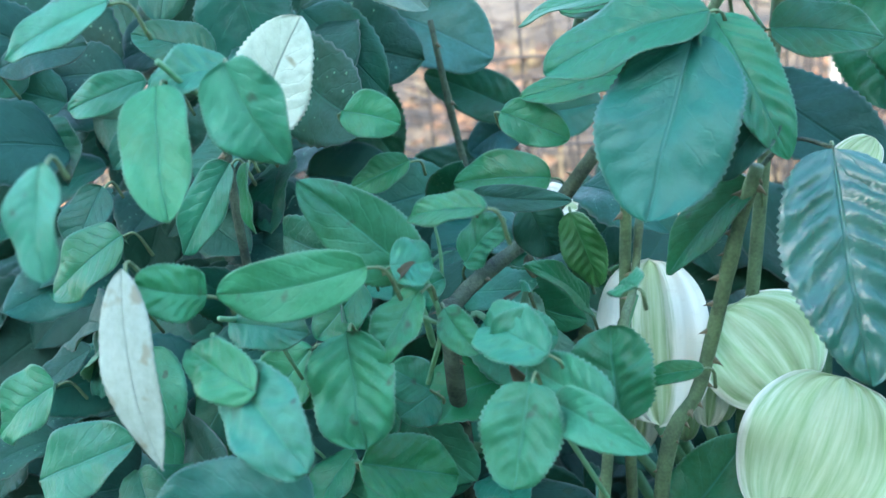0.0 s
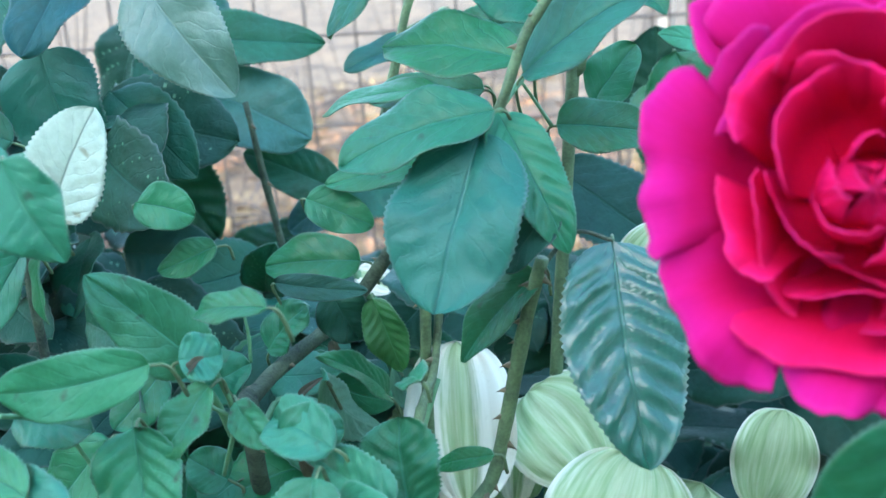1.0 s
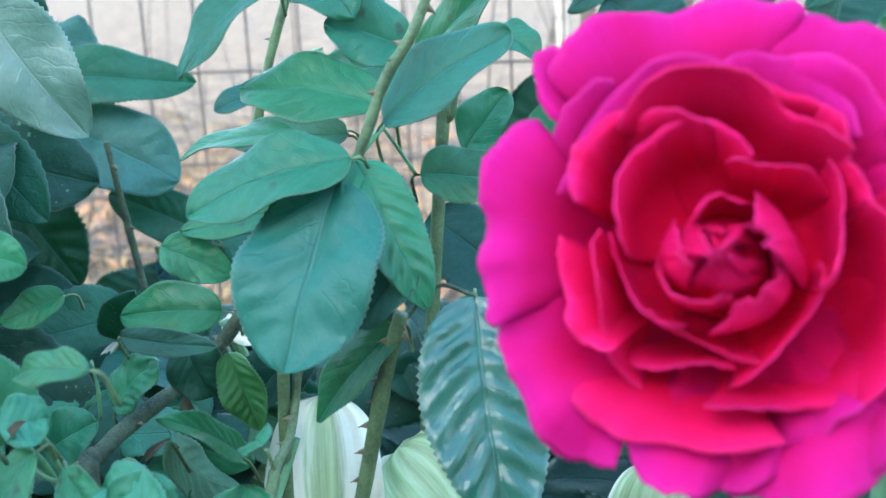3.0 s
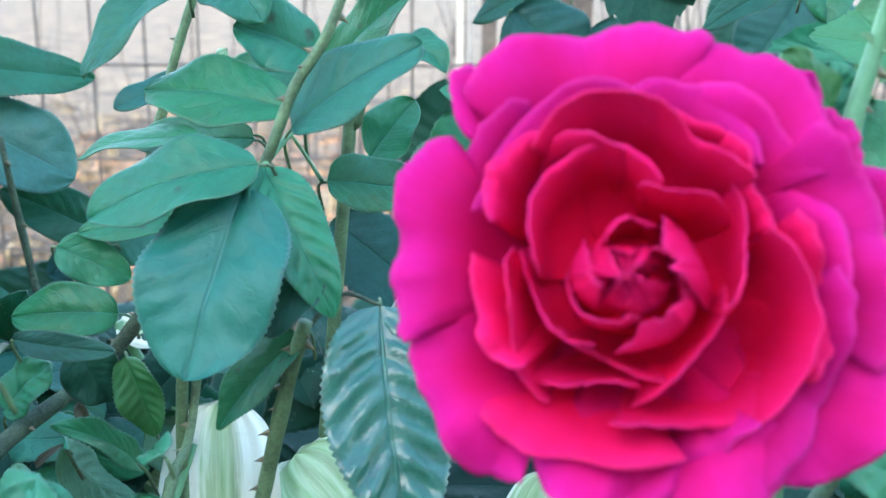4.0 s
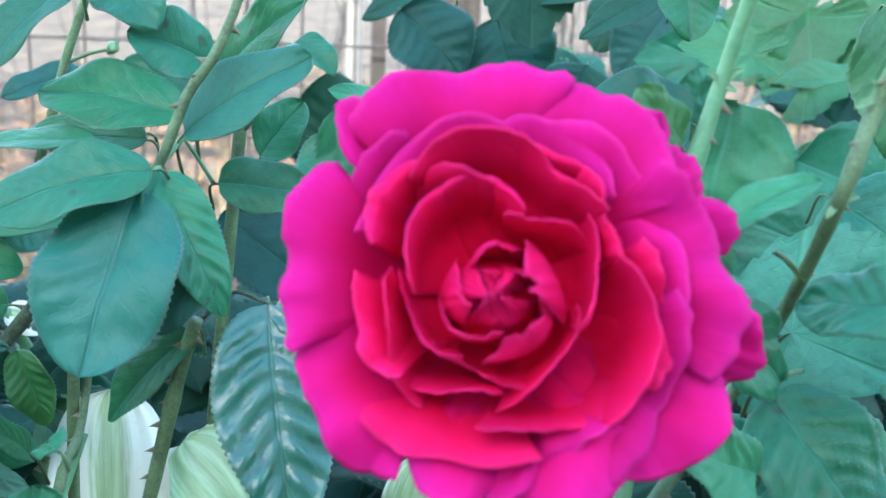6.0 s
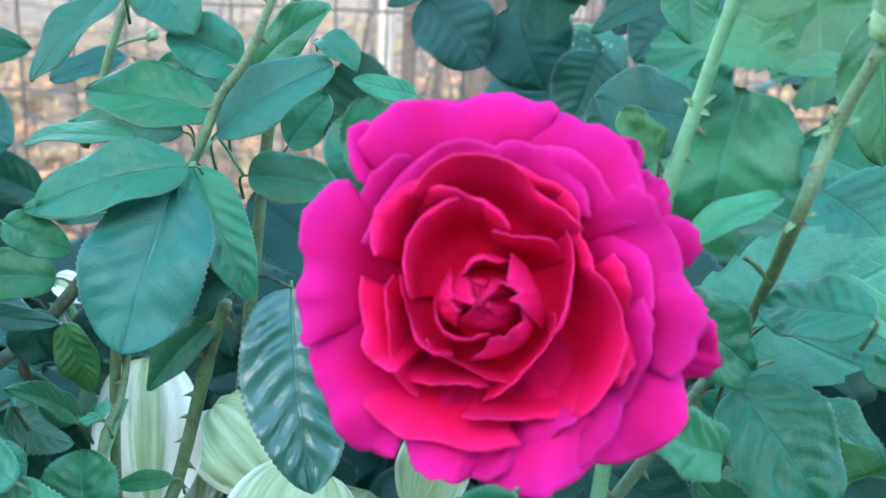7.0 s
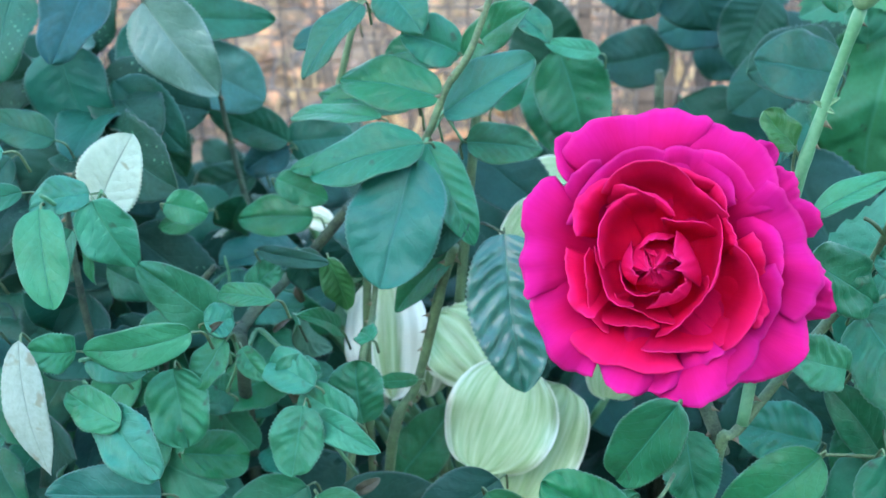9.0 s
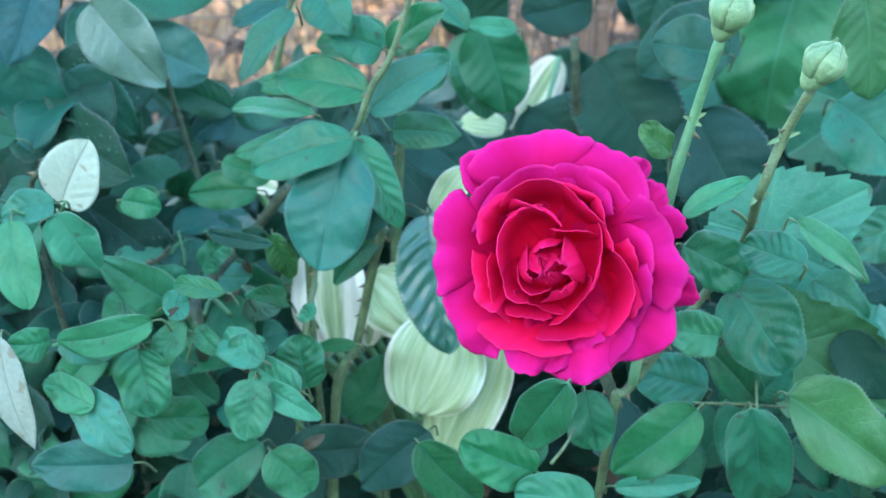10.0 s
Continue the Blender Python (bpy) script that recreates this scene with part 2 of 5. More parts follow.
def tube_mesh(name, points, r0, r1, sides=10, knots=0.0, steps=6):
    """A tapered, slightly uneven round stem with closed ends."""
    path = smooth_path(points, steps)
    verts, faces = [], []
    up = Vector((0.3, 0.8, 0.1))
    for i, p in enumerate(path):
        ahead = (path[min(i + 1, len(path) - 1)] - path[max(i - 1, 0)]).normalized()
        x = ahead.cross(up).normalized()
        y = x.cross(ahead)
        r = r0 + (r1 - r0) * i / (len(path) - 1)
        r *= 1 + knots * noise.noise(p * 90)
        if knots and i % 9 == 5:
            r *= 1 + knots
        for k in range(sides):
            a = 2 * math.pi * k / sides
            verts.append(p + (x * math.cos(a) + y * math.sin(a)) * r)
    n = len(path)
    for i in range(n - 1):
        for k in range(sides):
            k2 = (k + 1) % sides
            faces.append((i * sides + k, i * sides + k2, (i + 1) * sides + k2, (i + 1) * sides + k))
    faces.append(tuple(reversed(range(sides))))
    faces.append(tuple(range((n - 1) * sides, n * sides)))
    me = bpy.data.meshes.new(name)
    me.from_pydata([tuple(v) for v in verts], [], faces)
    me.shade_smooth()
    return me


def thorn_mesh():
    path, me = [], bpy.data.meshes.new("thorn")
    verts, faces = [], []
    for i in range(5):
        s = i / 4
        for k in range(6):
            a = 2 * math.pi * k / 6
            r = (1 - s) ** 1.3 * 0.0012 + 0.00005
            verts.append((math.cos(a) * r, math.sin(a) * r * 1.9 - 0.0016 * s * s, 0.005 * s - 0.0008))
    for i in range(4):
        for k in range(6):
            k2 = (k + 1) % 6
            faces.append((i * 6 + k, i * 6 + k2, i * 6 + 6 + k2, i * 6 + 6 + k))
    me.from_pydata(verts, [], faces)
    me.materials.append(thorn_mat)
    me.shade_smooth()
    return me


THORN = thorn_mesh()


def cane(plant, points, r0, r1, mat, thorns=0, label="", name="cane"):
    ob = part(name, tube_mesh(name, points, r0, r1, 12, 0.12), mat, plant, label)
    path = smooth_path(points)
    rnd = random.Random(int(abs(points[0][0]) * 1e5) + thorns)
    for i in range(thorns):
        k = int((i + 0.5 + rnd.uniform(-0.3, 0.3)) / thorns * (len(path) - 2)) + 1
        along = (path[k + 1] - path[k - 1]).normalized()
        out = Vector((rnd.choice((-1, 1)) * rnd.uniform(0.5, 1), rnd.uniform(-0.8, 0.2), 0))
        out = (out - along * out.dot(along)).normalized()
        r = r0 + (r1 - r0) * k / len(path)
        t = new("thorn", THORN)
        t.parent = ob
        side = along.cross(out)
        size = rnd.uniform(0.4, 0.8)
        t.matrix_basis = Matrix.Translation(path[k] + out * r * 0.9) @ Matrix((side, along, out)).transposed().to_4x4() @ Matrix.Scale(size, 4)
    return ob


def blade(name, length, width, fold, bend, seed, rows=40, half=10, fat=0.62, tooth=0.02, quilt=0.012, ribs=0.0, thick=0.0003, lobes=0.0, nveins=8.0, wavy=1.0, point=0.68, lump=0.015):
    """A leaf blade along +y with its upper face towards +z: outline with teeth, folded on the midrib, bent, quilted between
    the veins, two skins and a rim. Material 0 above, 1 below."""
    rnd = random.Random(seed)
    cols = 2 * half + 1
    s = np.linspace(0, 1, rows + 1)
    b = point * rnd.uniform(0.93, 1.08)
    a = fat * rnd.uniform(0.92, 1.08)
    top = (a / (a + b)) ** a * (b / (a + b)) ** b
    prof = (s ** a) * ((1 - s) ** b) / top * width / 2
    ang = np.radians(bend) * (0.5 - s)
    cy, cz = np.cumsum(np.cos(ang)), np.cumsum(np.sin(ang))
    cy, cz = (cy - cy[0]), (cz - cz[0])
    scale = length / math.hypot(cy[-1], cz[-1])
    cy, cz = cy * scale, cz * scale
    u = np.linspace(-1, 1, cols)
    sag = rnd.uniform(0.7, 1.3)
    p1, p2 = rnd.uniform(0, 6.3), rnd.uniform(0, 6.3)
    lop = rnd.uniform(-0.06, 0.06)
    slant, crisp = rnd.uniform(1.5, 2.0), rnd.uniform(0.5, 1.3)
    nveins = nveins * rnd.uniform(0.85, 1.1)
    verts = np.zeros((rows + 1, cols, 3))
    uvs = np.zeros((rows + 1, cols, 2))
    for i in range(rows + 1):
        w = prof[i]
        edge = w * (1 + (tooth * 2.2 if i % 2 else -tooth * 0.6)) if 1 < i < rows - 1 else w
        if lobes:
            edge *= 1 + lobes * math.sin(s[i] * 3 * 2 * math.pi)
        x = u * w
        x[0], x[-1] = -edge, edge
        au = np.abs(u)
        h = au * w * math.tan(math.radians(fold)) * (1 - 0.3 * au * sag)
        q = np.cos(2 * math.pi * (nveins * s[i] - slant * au + 0.25 * np.sin(p1 + 5 * s[i] + 2 * u))) * quilt * crisp * width * np.sin(np.pi * np.clip(au, 0, 1)) ** 0.7
        q = q * min(1, s[i] * 5) * min(1, (1 - s[i]) * 5)
        rim = au ** 2 * width * 0.075 * wavy * np.sin(2 * math.pi * s[i] * 1.7 + np.where(u > 0, p1, p2))
        rib = ribs * width * np.cos(u * math.pi * 5.5) * (1 if w > width * 0.1 else 0.3)
        n = np.array((-math.sin(ang[i]), math.cos(ang[i])))
        lift = h - q + rim + rib - (0.0 if ribs else 0.018 * width) * np.exp(-(u / 0.09) ** 2)
        lift = lift + lump * width * np.array([noise.noise(Vector((x * 2.2 + p1, s[i] * 4.5, p2))) for x in u]) * min(1, s[i] * 4)
        bow = lop * width * math.sin(math.pi * s[i])
        verts[i, :, 0] = x + bow
        verts[i, :, 1] = cy[i] + n[0] * lift
        verts[i, :, 2] = cz[i] + n[1] * lift
        uvs[i, :, 0], uvs[i, :, 1] = u * 0.5 + 0.5, s[i]
    tip = math.atan2(cz[-1], cy[-1])
    y, z = verts[:, :, 1].copy(), verts[:, :, 2].copy()
    verts[:, :, 1] = y * math.cos(tip) + z * math.sin(tip)
    verts[:, :, 2] = z * math.cos(tip) - y * math.sin(tip)
    upper = verts.reshape(-1, 3)
    lower = upper - np.array((0, 0, thick))
    count = len(upper)
    faces, mats = [], []
    for i in range(rows):
        for k in range(cols - 1):
            c = (i * cols + k, i * cols + k + 1, (i + 1) * cols + k + 1, (i + 1) * cols + k)
            faces.append(c)
            mats.append(0)
            faces.append(tuple(v + count for v in reversed(c)))
            mats.append(1)
        for k, turn in ((0, 1), (cols - 1, 0)):
            c = (i * cols + k, (i + 1) * cols + k, (i + 1) * cols + k + count, i * cols + k + count)
            faces.append(c if turn else tuple(reversed(c)))
            mats.append(0)
    me = bpy.data.meshes.new(name)
    me.from_pydata(np.concatenate((upper, lower)).tolist(), [], faces)
    me.polygons.foreach_set("material_index", mats)
    layer = me.uv_layers.new(name="uv")
    loops = np.zeros(len(me.loops), dtype=np.int32)
    me.loops.foreach_get("vertex_index", loops)
    layer.data.foreach_set("uv", np.tile(uvs.reshape(-1, 2), (2, 1))[loops].ravel())
    me.shade_smooth()
    return me


def palmate(name, length, width, cup, seed, lobes=5):
    """A broad mallow leaf: lobes round the stalk's end, toothed rim, ridged between veins that fan out. Two skins."""
    rnd = random.Random(seed)
    around, rings = 132, 10
    ph = rnd.uniform(0, 6.3)
    upper, uvs = [], []
    for j in range(rings + 1):
        rho = j / rings
        for i in range(around + 1):
            f = i / around
            phi = radians(-158 + 316 * f)
            beat = f * lobes
            lobe = 0.5 + 0.5 * math.cos(2 * math.pi * beat)
            r = (0.78 + 0.22 * math.cos(phi)) * (1 - 0.1 * lobe ** 2.2) * (1 + 0.07 * ((i % 6) / 5 if f < 0.5 else 1 - (i % 6) / 5) * min(1, 3 * rho) + 0.03 * math.sin(3 * phi + ph))
            r *= rho
            x, y = r * math.sin(phi) * width / 1.5, r * math.cos(phi) * length
            z = cup * length * (rho ** 2) * (0.6 + 0.5 * math.sin(2 * phi + ph)) + 0.03 * length * rho * lobe * math.sin(math.pi * min(1, rho * 1.05)) - 0.02 * length * (1 - lobe) * rho
            z += 0.008 * length * math.sin(rho * 20 + 6 * lobe) * rho
            upper.append((x, y, z))
            uvs.append((0.5 + 0.48 * ((beat % 1) - 0.5), rho))
    w = around + 1
    count = len(upper)
    verts = upper + [(x, y, z - 0.0003) for x, y, z in upper]
    faces, mats = [], []
    for j in range(rings):
        for i in range(around):
            c = (j * w + i, (j + 1) * w + i, (j + 1) * w + i + 1, j * w + i + 1)
            faces += [tuple(reversed(c)), tuple(v + count for v in c)]
            mats += [0, 1]
    me = bpy.data.meshes.new(name)
    me.from_pydata(verts, [], faces)
    me.polygons.foreach_set("material_index", mats)
    layer = me.uv_layers.new(name="uv")
    loops = np.zeros(len(me.loops), dtype=np.int32)
    me.loops.foreach_get("vertex_index", loops)
    layer.data.foreach_set("uv", np.tile(np.array(uvs), (2, 1))[loops].ravel())
    me.shade_smooth()
    return me


FACING = Vector((-0.05, -0.8, 0.6)).normalized()
leaf_count = [0]


def placed(base, tip, roll, sway=0.0):
    """The pose of a blade from its base to its tip, its face turned to the open side of the bed and the sky."""
    base, tip = Vector(base), Vector(tip)
    along = (tip - base).normalized()
    face = (FACING - along * FACING.dot(along)).normalized()
    face = Matrix.Rotation(radians(roll + sway), 3, along) @ face
    return Matrix.Translation(base) @ Matrix((along.cross(face), along, face)).transposed().to_4x4(), (tip - base).length


def leaf(plant, mat, base, tip, width, roll=0, fold=12, bend=20, kind=""):
    leaf_count[0] += 1
    m, length = placed(base, tip, roll, (9 if width < 0.018 else 4) * math.sin(leaf_count[0] * 2.4))
    fine = dict(fat=0.5) if length > 0.022 else dict(fat=0.5, rows=24, half=6, nveins=5)
    if kind == "quilted":
        fine = dict(fat=0.46, quilt=0.04, wavy=0.7, tooth=0.02, rows=64, lump=0.03)
    if kind == "crisp":
        fine = dict(fat=0.5, quilt=0.022, wavy=1.3, tooth=0.028)
    if kind == "ovate":
        fine = dict(fat=0.4, quilt=0.007, wavy=0.9, tooth=0.017, point=0.7, rows=56, lump=0.03)
    if kind == "oval":
        fine = dict(fat=0.46, quilt=0.007, wavy=0.9, tooth=0.013, point=0.58, rows=56, lump=0.03)
    if kind == "round":
        fine = dict(fat=0.42, quilt=0.024, wavy=1.1, tooth=0.03, point=0.47, nveins=6, rows=38, lump=0.07)
    if kind == "broad":
        fine = dict(fat=0.34, quilt=0.008, wavy=1.1, tooth=0.016, point=0.42, rows=60, lump=0.05, nveins=7)
    if kind == "round" and length > 0.03:
        fine["tooth"] = 0.014
    if kind == "willow":
        fine = dict(fat=0.75, quilt=0.004, wavy=0.3, tooth=0.012, point=0.95)
    if mat is pale and kind != "willow":
        fine = dict(fat=0.42, wavy=0.2, point=0.62)
    if kind == "lobed":
        me = palmate("leaf", length, width, radians(fold), leaf_count[0])
    else:
        me = blade("leaf", length, width, fold, bend, leaf_count[0], **fine)
    ob = part("leaf", me, (mat, pale if mat is pale else UNDER), plant)
    ob.matrix_basis = m
    if width < 0.004:
        return ob
    # leaf stalk
    back = m.to_3x3() @ Vector((0, -1, 0))
    b = Vector(base)
    run = max(0.012, length * 0.35)
    deep_in = min(1.0, length / 0.045)
    end = b + back * min(run * 0.3, 0.003) - (FACING * 0.016 + Vector((0, 0, 0.006))) * deep_in
    inv = m.inverted()
    stalk = tube_mesh("stalk", [inv @ end, inv @ (b + back * min(run * 0.25, 0.003) - FACING * 0.004), inv @ (b - back * length * 0.08 - FACING * 0.0006)], 0.0006, 0.0004, 6, 0, 4)
    part("stalk", stalk, cane_mat, ob)
    return ob


# ---- ground, fence and the unseen sun-blocking wall ----
def ground_sheet():
    bm = bmesh.new()
    bmesh.ops.create_grid(bm, x_segments=120, y_segments=120, size=6)
    for v in bm.verts:
        v.co.z = 0.02 * noise.noise(v.co * 1.3) + 0.008 * noise.noise(v.co * 6)
    rim = [v for v in bm.verts if abs(v.co.x) > 5.99 or abs(v.co.y) > 5.99]
    for v in rim:
        v.co.x *= 60
        v.co.y *= 60
    for f in bm.faces:
        f.smooth = True
    ob = part("ground", bm, ground_mat)
    tagged(ob, "dry pale soil with straw, leaf litter and painted dappled shade", "ground", kind="structure")
    return ob


ground_sheet()


# unseen wall, added only to hold the bed in shade; height set by its shadow
def sun_block_wall():
    bm = bmesh.new()
    bmesh.ops.create_cube(bm, size=1, matrix=Matrix.Translation((0, -3.1, 1.42)) @ Matrix.Diagonal((12, 0.22, 3.14, 1)))
    ob = part("wall_unseen_sun_block", bm, wall_mat)
    tagged(ob, "unseen pale rendered wall added to keep the sun off the flower bed", "wall", kind="structure")


sun_block_wall()


def wire_fence():
    fence = tagged(new("wire_fence"), "dark welded wire mesh fence behind the flower bed", "fence")
    fence.location = (0, 1.07, 0)
    for i in range(-26, 27):
        x = -0.4026 + 0.0578 * i
        me = tube_mesh("upright_wire", [(x, 0, -0.05), (x + 0.001, 0.002, 0.5), (x, 0, 1.1)], 0.0017, 0.0017, 6, 0, 3)
        part("upright_wire", me, wire_mat, fence)
    for k in range(11):
        z = 0.02 + 0.103 * k
        me = tube_mesh("cross_wire", [(-1.95, -0.003, z), (-0.5, -0.003, z + 0.002), (1.1, -0.003, z)], 0.0018, 0.0018, 6, 0, 4)
        part("cross_wire", me, wire_mat, fence)


wire_fence()


def post(name, x, y, w, h, mat, label, category):
    bm = bmesh.new()
    bmesh.ops.create_cube(bm, size=1, matrix=Matrix.Translation((x, y, h / 2 - 0.05)) @ Matrix.Diagonal((w, w, h + 0.1, 1)))
    bmesh.ops.bevel(bm, geom=list(bm.edges), offset=w * 0.12, segments=2, affect="EDGES")
    tagged(part(name, bm, mat), label, category)


post("fence_post", 0.125, 1.14, 0.045, 1.2, wood_mat, "dark weathered wooden fence post", "post")
post("fence_post", 0.03, 1.1, 0.016, 1.2, wood_mat, "thin dark metal fence stake", "post")
post("garden_stake", 0.01, 1.35, 0.02, 1.0, white_mat, "white painted garden stake behind the fence", "stake")

# ---- plants ----
mid = tagged(new("rose_bush"), "rose bush with large dark serrated leaves and a thorny cane", "rose bush", "rose bushes in the bed")
left = tagged(new("rose_bush"), "rose bush with small light rounded leaves and brown twigs", "rose bush", "rose bushes in the bed")
right = tagged(new("rose_bush"), "rose bush with one open magenta bloom and two green buds", "rose bush", "rose bushes in the bed")
shade = tagged(new("shrub"), "dark broad-leaved shrub behind the roses, shade painted into most leaves", "shrub")
lobed = tagged(new("mallow"), "mallow plant with broad lobed bright green leaves", "mallow")
hosta = tagged(new("hosta"), "hosta with pale green ribbed leaves edged in white", "hosta")
for plant, x, y in ((mid, -0.12, 0.16), (left, -0.2, 0.1), (right, 0.03, 0.12), (shade, 0.05, 0.42), (hosta, -0.05, 0.26), (lobed, 0.2, 0.2)):
    plant.location = (x, y, 0)


def rooted(plant):
    """Shift the parts of a plant, which are given in the world, to the plant's own base."""
    for ob in plant.children:
        ob.matrix_basis = Matrix.Translation(-plant.location) @ ob.matrix_basis


# canes
cane(mid, [(-0.12, 0.16, -0.02), (-0.118, 0.14, 0.3), (-0.1, 0.115, 0.55), (-0.086, 0.12, 0.596), (-0.0745, 0.118, 0.643), (-0.0685, 0.115, 0.663)], 0.0025, 0.0020, cane_mat, 34, "green thorny cane cut off at the top")
cane(mid, [(-0.12, 0.17, -0.02), (-0.115, 0.16, 0.4), (-0.11, 0.145, 0.62), (-0.097, 0.14, 0.691), (-0.0816, 0.13, 0.7005), (-0.0714, 0.13, 0.7234), (-0.062, 0.13, 0.738), (-0.05, 0.135, 0.77)], 0.0021, 0.0013, cane_mat, 14)
cane(mid, [(-0.12, 0.19, -0.02), (-0.09, 0.21, 0.4), (-0.0633, 0.2, 0.688), (-0.0597, 0.2, 0.7035), (-0.05, 0.2, 0.76)], 0.0026, 0.0019, cane_mat, 5)
cane(mid, [(-0.12, 0.18, -0.02), (-0.14, 0.22, 0.4), (-0.19, 0.26, 0.62), (-0.198, 0.255, 0.69)], 0.0026, 0.0012, bark_mat, 7)
cane(left, [(-0.2, 0.1, -0.02), (-0.18, 0.17, 0.45), (-0.16, 0.115, 0.605), (-0.161, 0.13, 0.618), (-0.1424, 0.17, 0.628), (-0.12, 0.17, 0.655)], 0.0032, 0.0024, bark_mat, 14, "brown woody twig")
cane(left, [(-0.2, 0.1, -0.02), (-0.21, 0.13, 0.4), (-0.2, 0.135, 0.6), (-0.17, 0.125, 0.648)], 0.002, 0.0012, bark_mat, 6)
cane(left, [(-0.2, 0.1, -0.02), (-0.22, 0.13, 0.4), (-0.23, 0.125, 0.65), (-0.215, 0.115, 0.7)], 0.002, 0.0012, bark_mat, 6)
cane(left, [(-0.2, 0.1, -0.02), (-0.13, 0.1, 0.45), (-0.11, 0.11, 0.599), (-0.107, 0.14, 0.618), (-0.105, 0.15, 0.638)], 0.0020, 0.0013, cane_mat, 4)
cane(right, [(0.03, 0.12, -0.02), (0.02, 0.07, 0.4), (0.0272, 0.045, 0.6038), (0.0354, 0.045, 0.6274), (0.0781, 0.0740, 0.6705), (0.0743, 0.0359, 0.7177), (0.0805, 0.0369, 0.7402), (0.0860, 0.0309, 0.7610)], 0.0022, 0.0016, cane_mat, 16, "green cane with thorns")
cane(right, [(0.0354, 0.045, 0.6274), (0.04, 0.052, 0.66), (0.0458, 0.0500, 0.7146), (0.0516, 0.0517, 0.7405), (0.0581, 0.0477, 0.7739)], 0.0022, 0.0017, young_mat, 6)
cane(right, [(0.03, 0.045, 0.615), (0.02, 0.05, 0.64), (0.008, 0.04, 0.67), (0.004, 0.02, 0.69)], 0.0026, 0.0023, bark_mat, 6)
cane(lobed, [(0.2, 0.2, -0.02), (0.205, 0.3, 0.35), (0.21, 0.41, 0.55), (0.215, 0.42, 0.63)], 0.005, 0.0025, young_mat, 0)
cane(shade, [(0.05, 0.42, -0.02), (0.06, 0.4, 0.3), (0.04, 0.33, 0.55), (0.03, 0.3, 0.68)], 0.005, 0.0025, bark_mat, 0)

cane(mid, [(-0.1315, 0.2100, 0.6868), (-0.1254, 0.2100, 0.7064), (-0.1205, 0.2100, 0.7233), (-0.1137, 0.2100, 0.7420), (-0.1082, 0.2100, 0.7561)], 0.0018, 0.0014, cane_mat, 3)

# thin side twigs
cane(right, [(0.0643, 0.0600, 0.6050), (0.0826, 0.0550, 0.6082), (0.1005, 0.0500, 0.6101)], 0.0007, 0.00056, cane_mat, 0, name="twig")
cane(right, [(0.0010, 0.0200, 0.6072), (0.0069, 0.0250, 0.6122), (0.0111, 0.0300, 0.6172)], 0.0008, 0.00064, cane_mat, 0, name="twig")
cane(right, [(0.0749, 0.0660, 0.6609), (0.0844, 0.0700, 0.6650), (0.0902, 0.0750, 0.6639)], 0.0008, 0.00064, cane_mat, 0, name="twig")
cane(right, [(0.0888, 0.0650, 0.6245), (0.0895, 0.0600, 0.6149), (0.0839, 0.0350, 0.6216)], 0.0007, 0.00056, cane_mat, 0, name="twig")
cane(right, [(0.0469, 0.0560, 0.7084), (0.0453, 0.0560, 0.7191), (0.0456, 0.0560, 0.7266)], 0.0006, 0.00048, cane_mat, 0, name="twig")
cane(right, [(0.0781, 0.0550, 0.6948), (0.0733, 0.0550, 0.6998), (0.0699, 0.0550, 0.7019)], 0.0008, 0.00064, cane_mat, 0, name="twig")
cane(left, [(-0.1518, 0.0730, 0.6483), (-0.1510, 0.0800, 0.6311), (-0.1603, 0.0900, 0.6086)], 0.0008, 0.00064, young_mat, 0, name="twig")
cane(left, [(-0.1592, 0.0750, 0.6431), (-0.1566, 0.0780, 0.6356), (-0.1510, 0.0800, 0.6311)], 0.0007, 0.00056, young_mat, 0, name="twig")
cane(left, [(-0.2029, 0.0550, 0.6433), (-0.2005, 0.0750, 0.6325), (-0.1992, 0.0900, 0.6092)], 0.0007, 0.00056, young_mat, 0, name="twig")
cane(left, [(-0.1232, 0.0500, 0.6230), (-0.1174, 0.0550, 0.6184), (-0.1068, 0.0750, 0.5806)], 0.0008, 0.00064, young_mat, 0, name="twig")
cane(left, [(-0.1921, 0.0320, 0.6488), (-0.1967, 0.0600, 0.6164), (-0.1962, 0.0900, 0.5830)], 0.0007, 0.00056, young_mat, 0, name="twig")
cane(left, [(-0.2020, 0.0470, 0.7119), (-0.2001, 0.0600, 0.7014), (-0.1929, 0.0700, 0.6969)], 0.0008, 0.00064, young_mat, 0, name="twig")
cane(left, [(-0.1847, 0.0560, 0.7100), (-0.1897, 0.0620, 0.7026), (-0.1981, 0.0750, 0.6911)], 0.0007, 0.00056, young_mat, 0, name="twig")
cane(mid, [(-0.0806, 0.1260, 0.7017), (-0.0736, 0.1400, 0.7101), (-0.0709, 0.1500, 0.7125)], 0.0009, 0.00072, young_mat, 0, name="twig")
cane(mid, [(-0.0664, 0.1500, 0.6937), (-0.0711, 0.1500, 0.7015), (-0.0742, 0.1450, 0.7079)], 0.0006, 0.00048, young_mat, 0, name="twig")
cane(mid, [(-0.1077, 0.1500, 0.6120), (-0.1120, 0.1400, 0.5985), (-0.1127, 0.1300, 0.5919)], 0.0012, 0.00096, young_mat, 0, name="twig")
cane(mid, [(-0.0700, 0.1300, 0.6560), (-0.0600, 0.1300, 0.6660), (-0.0490, 0.1205, 0.6660)], 0.0008, 0.0006, bark_mat, 0, name="twig")
cane(mid, [(-0.1781, 0.1700, 0.6104), (-0.1777, 0.1700, 0.6208), (-0.1788, 0.1700, 0.6311)], 0.0007, 0.00056, young_mat, 0, name="twig")
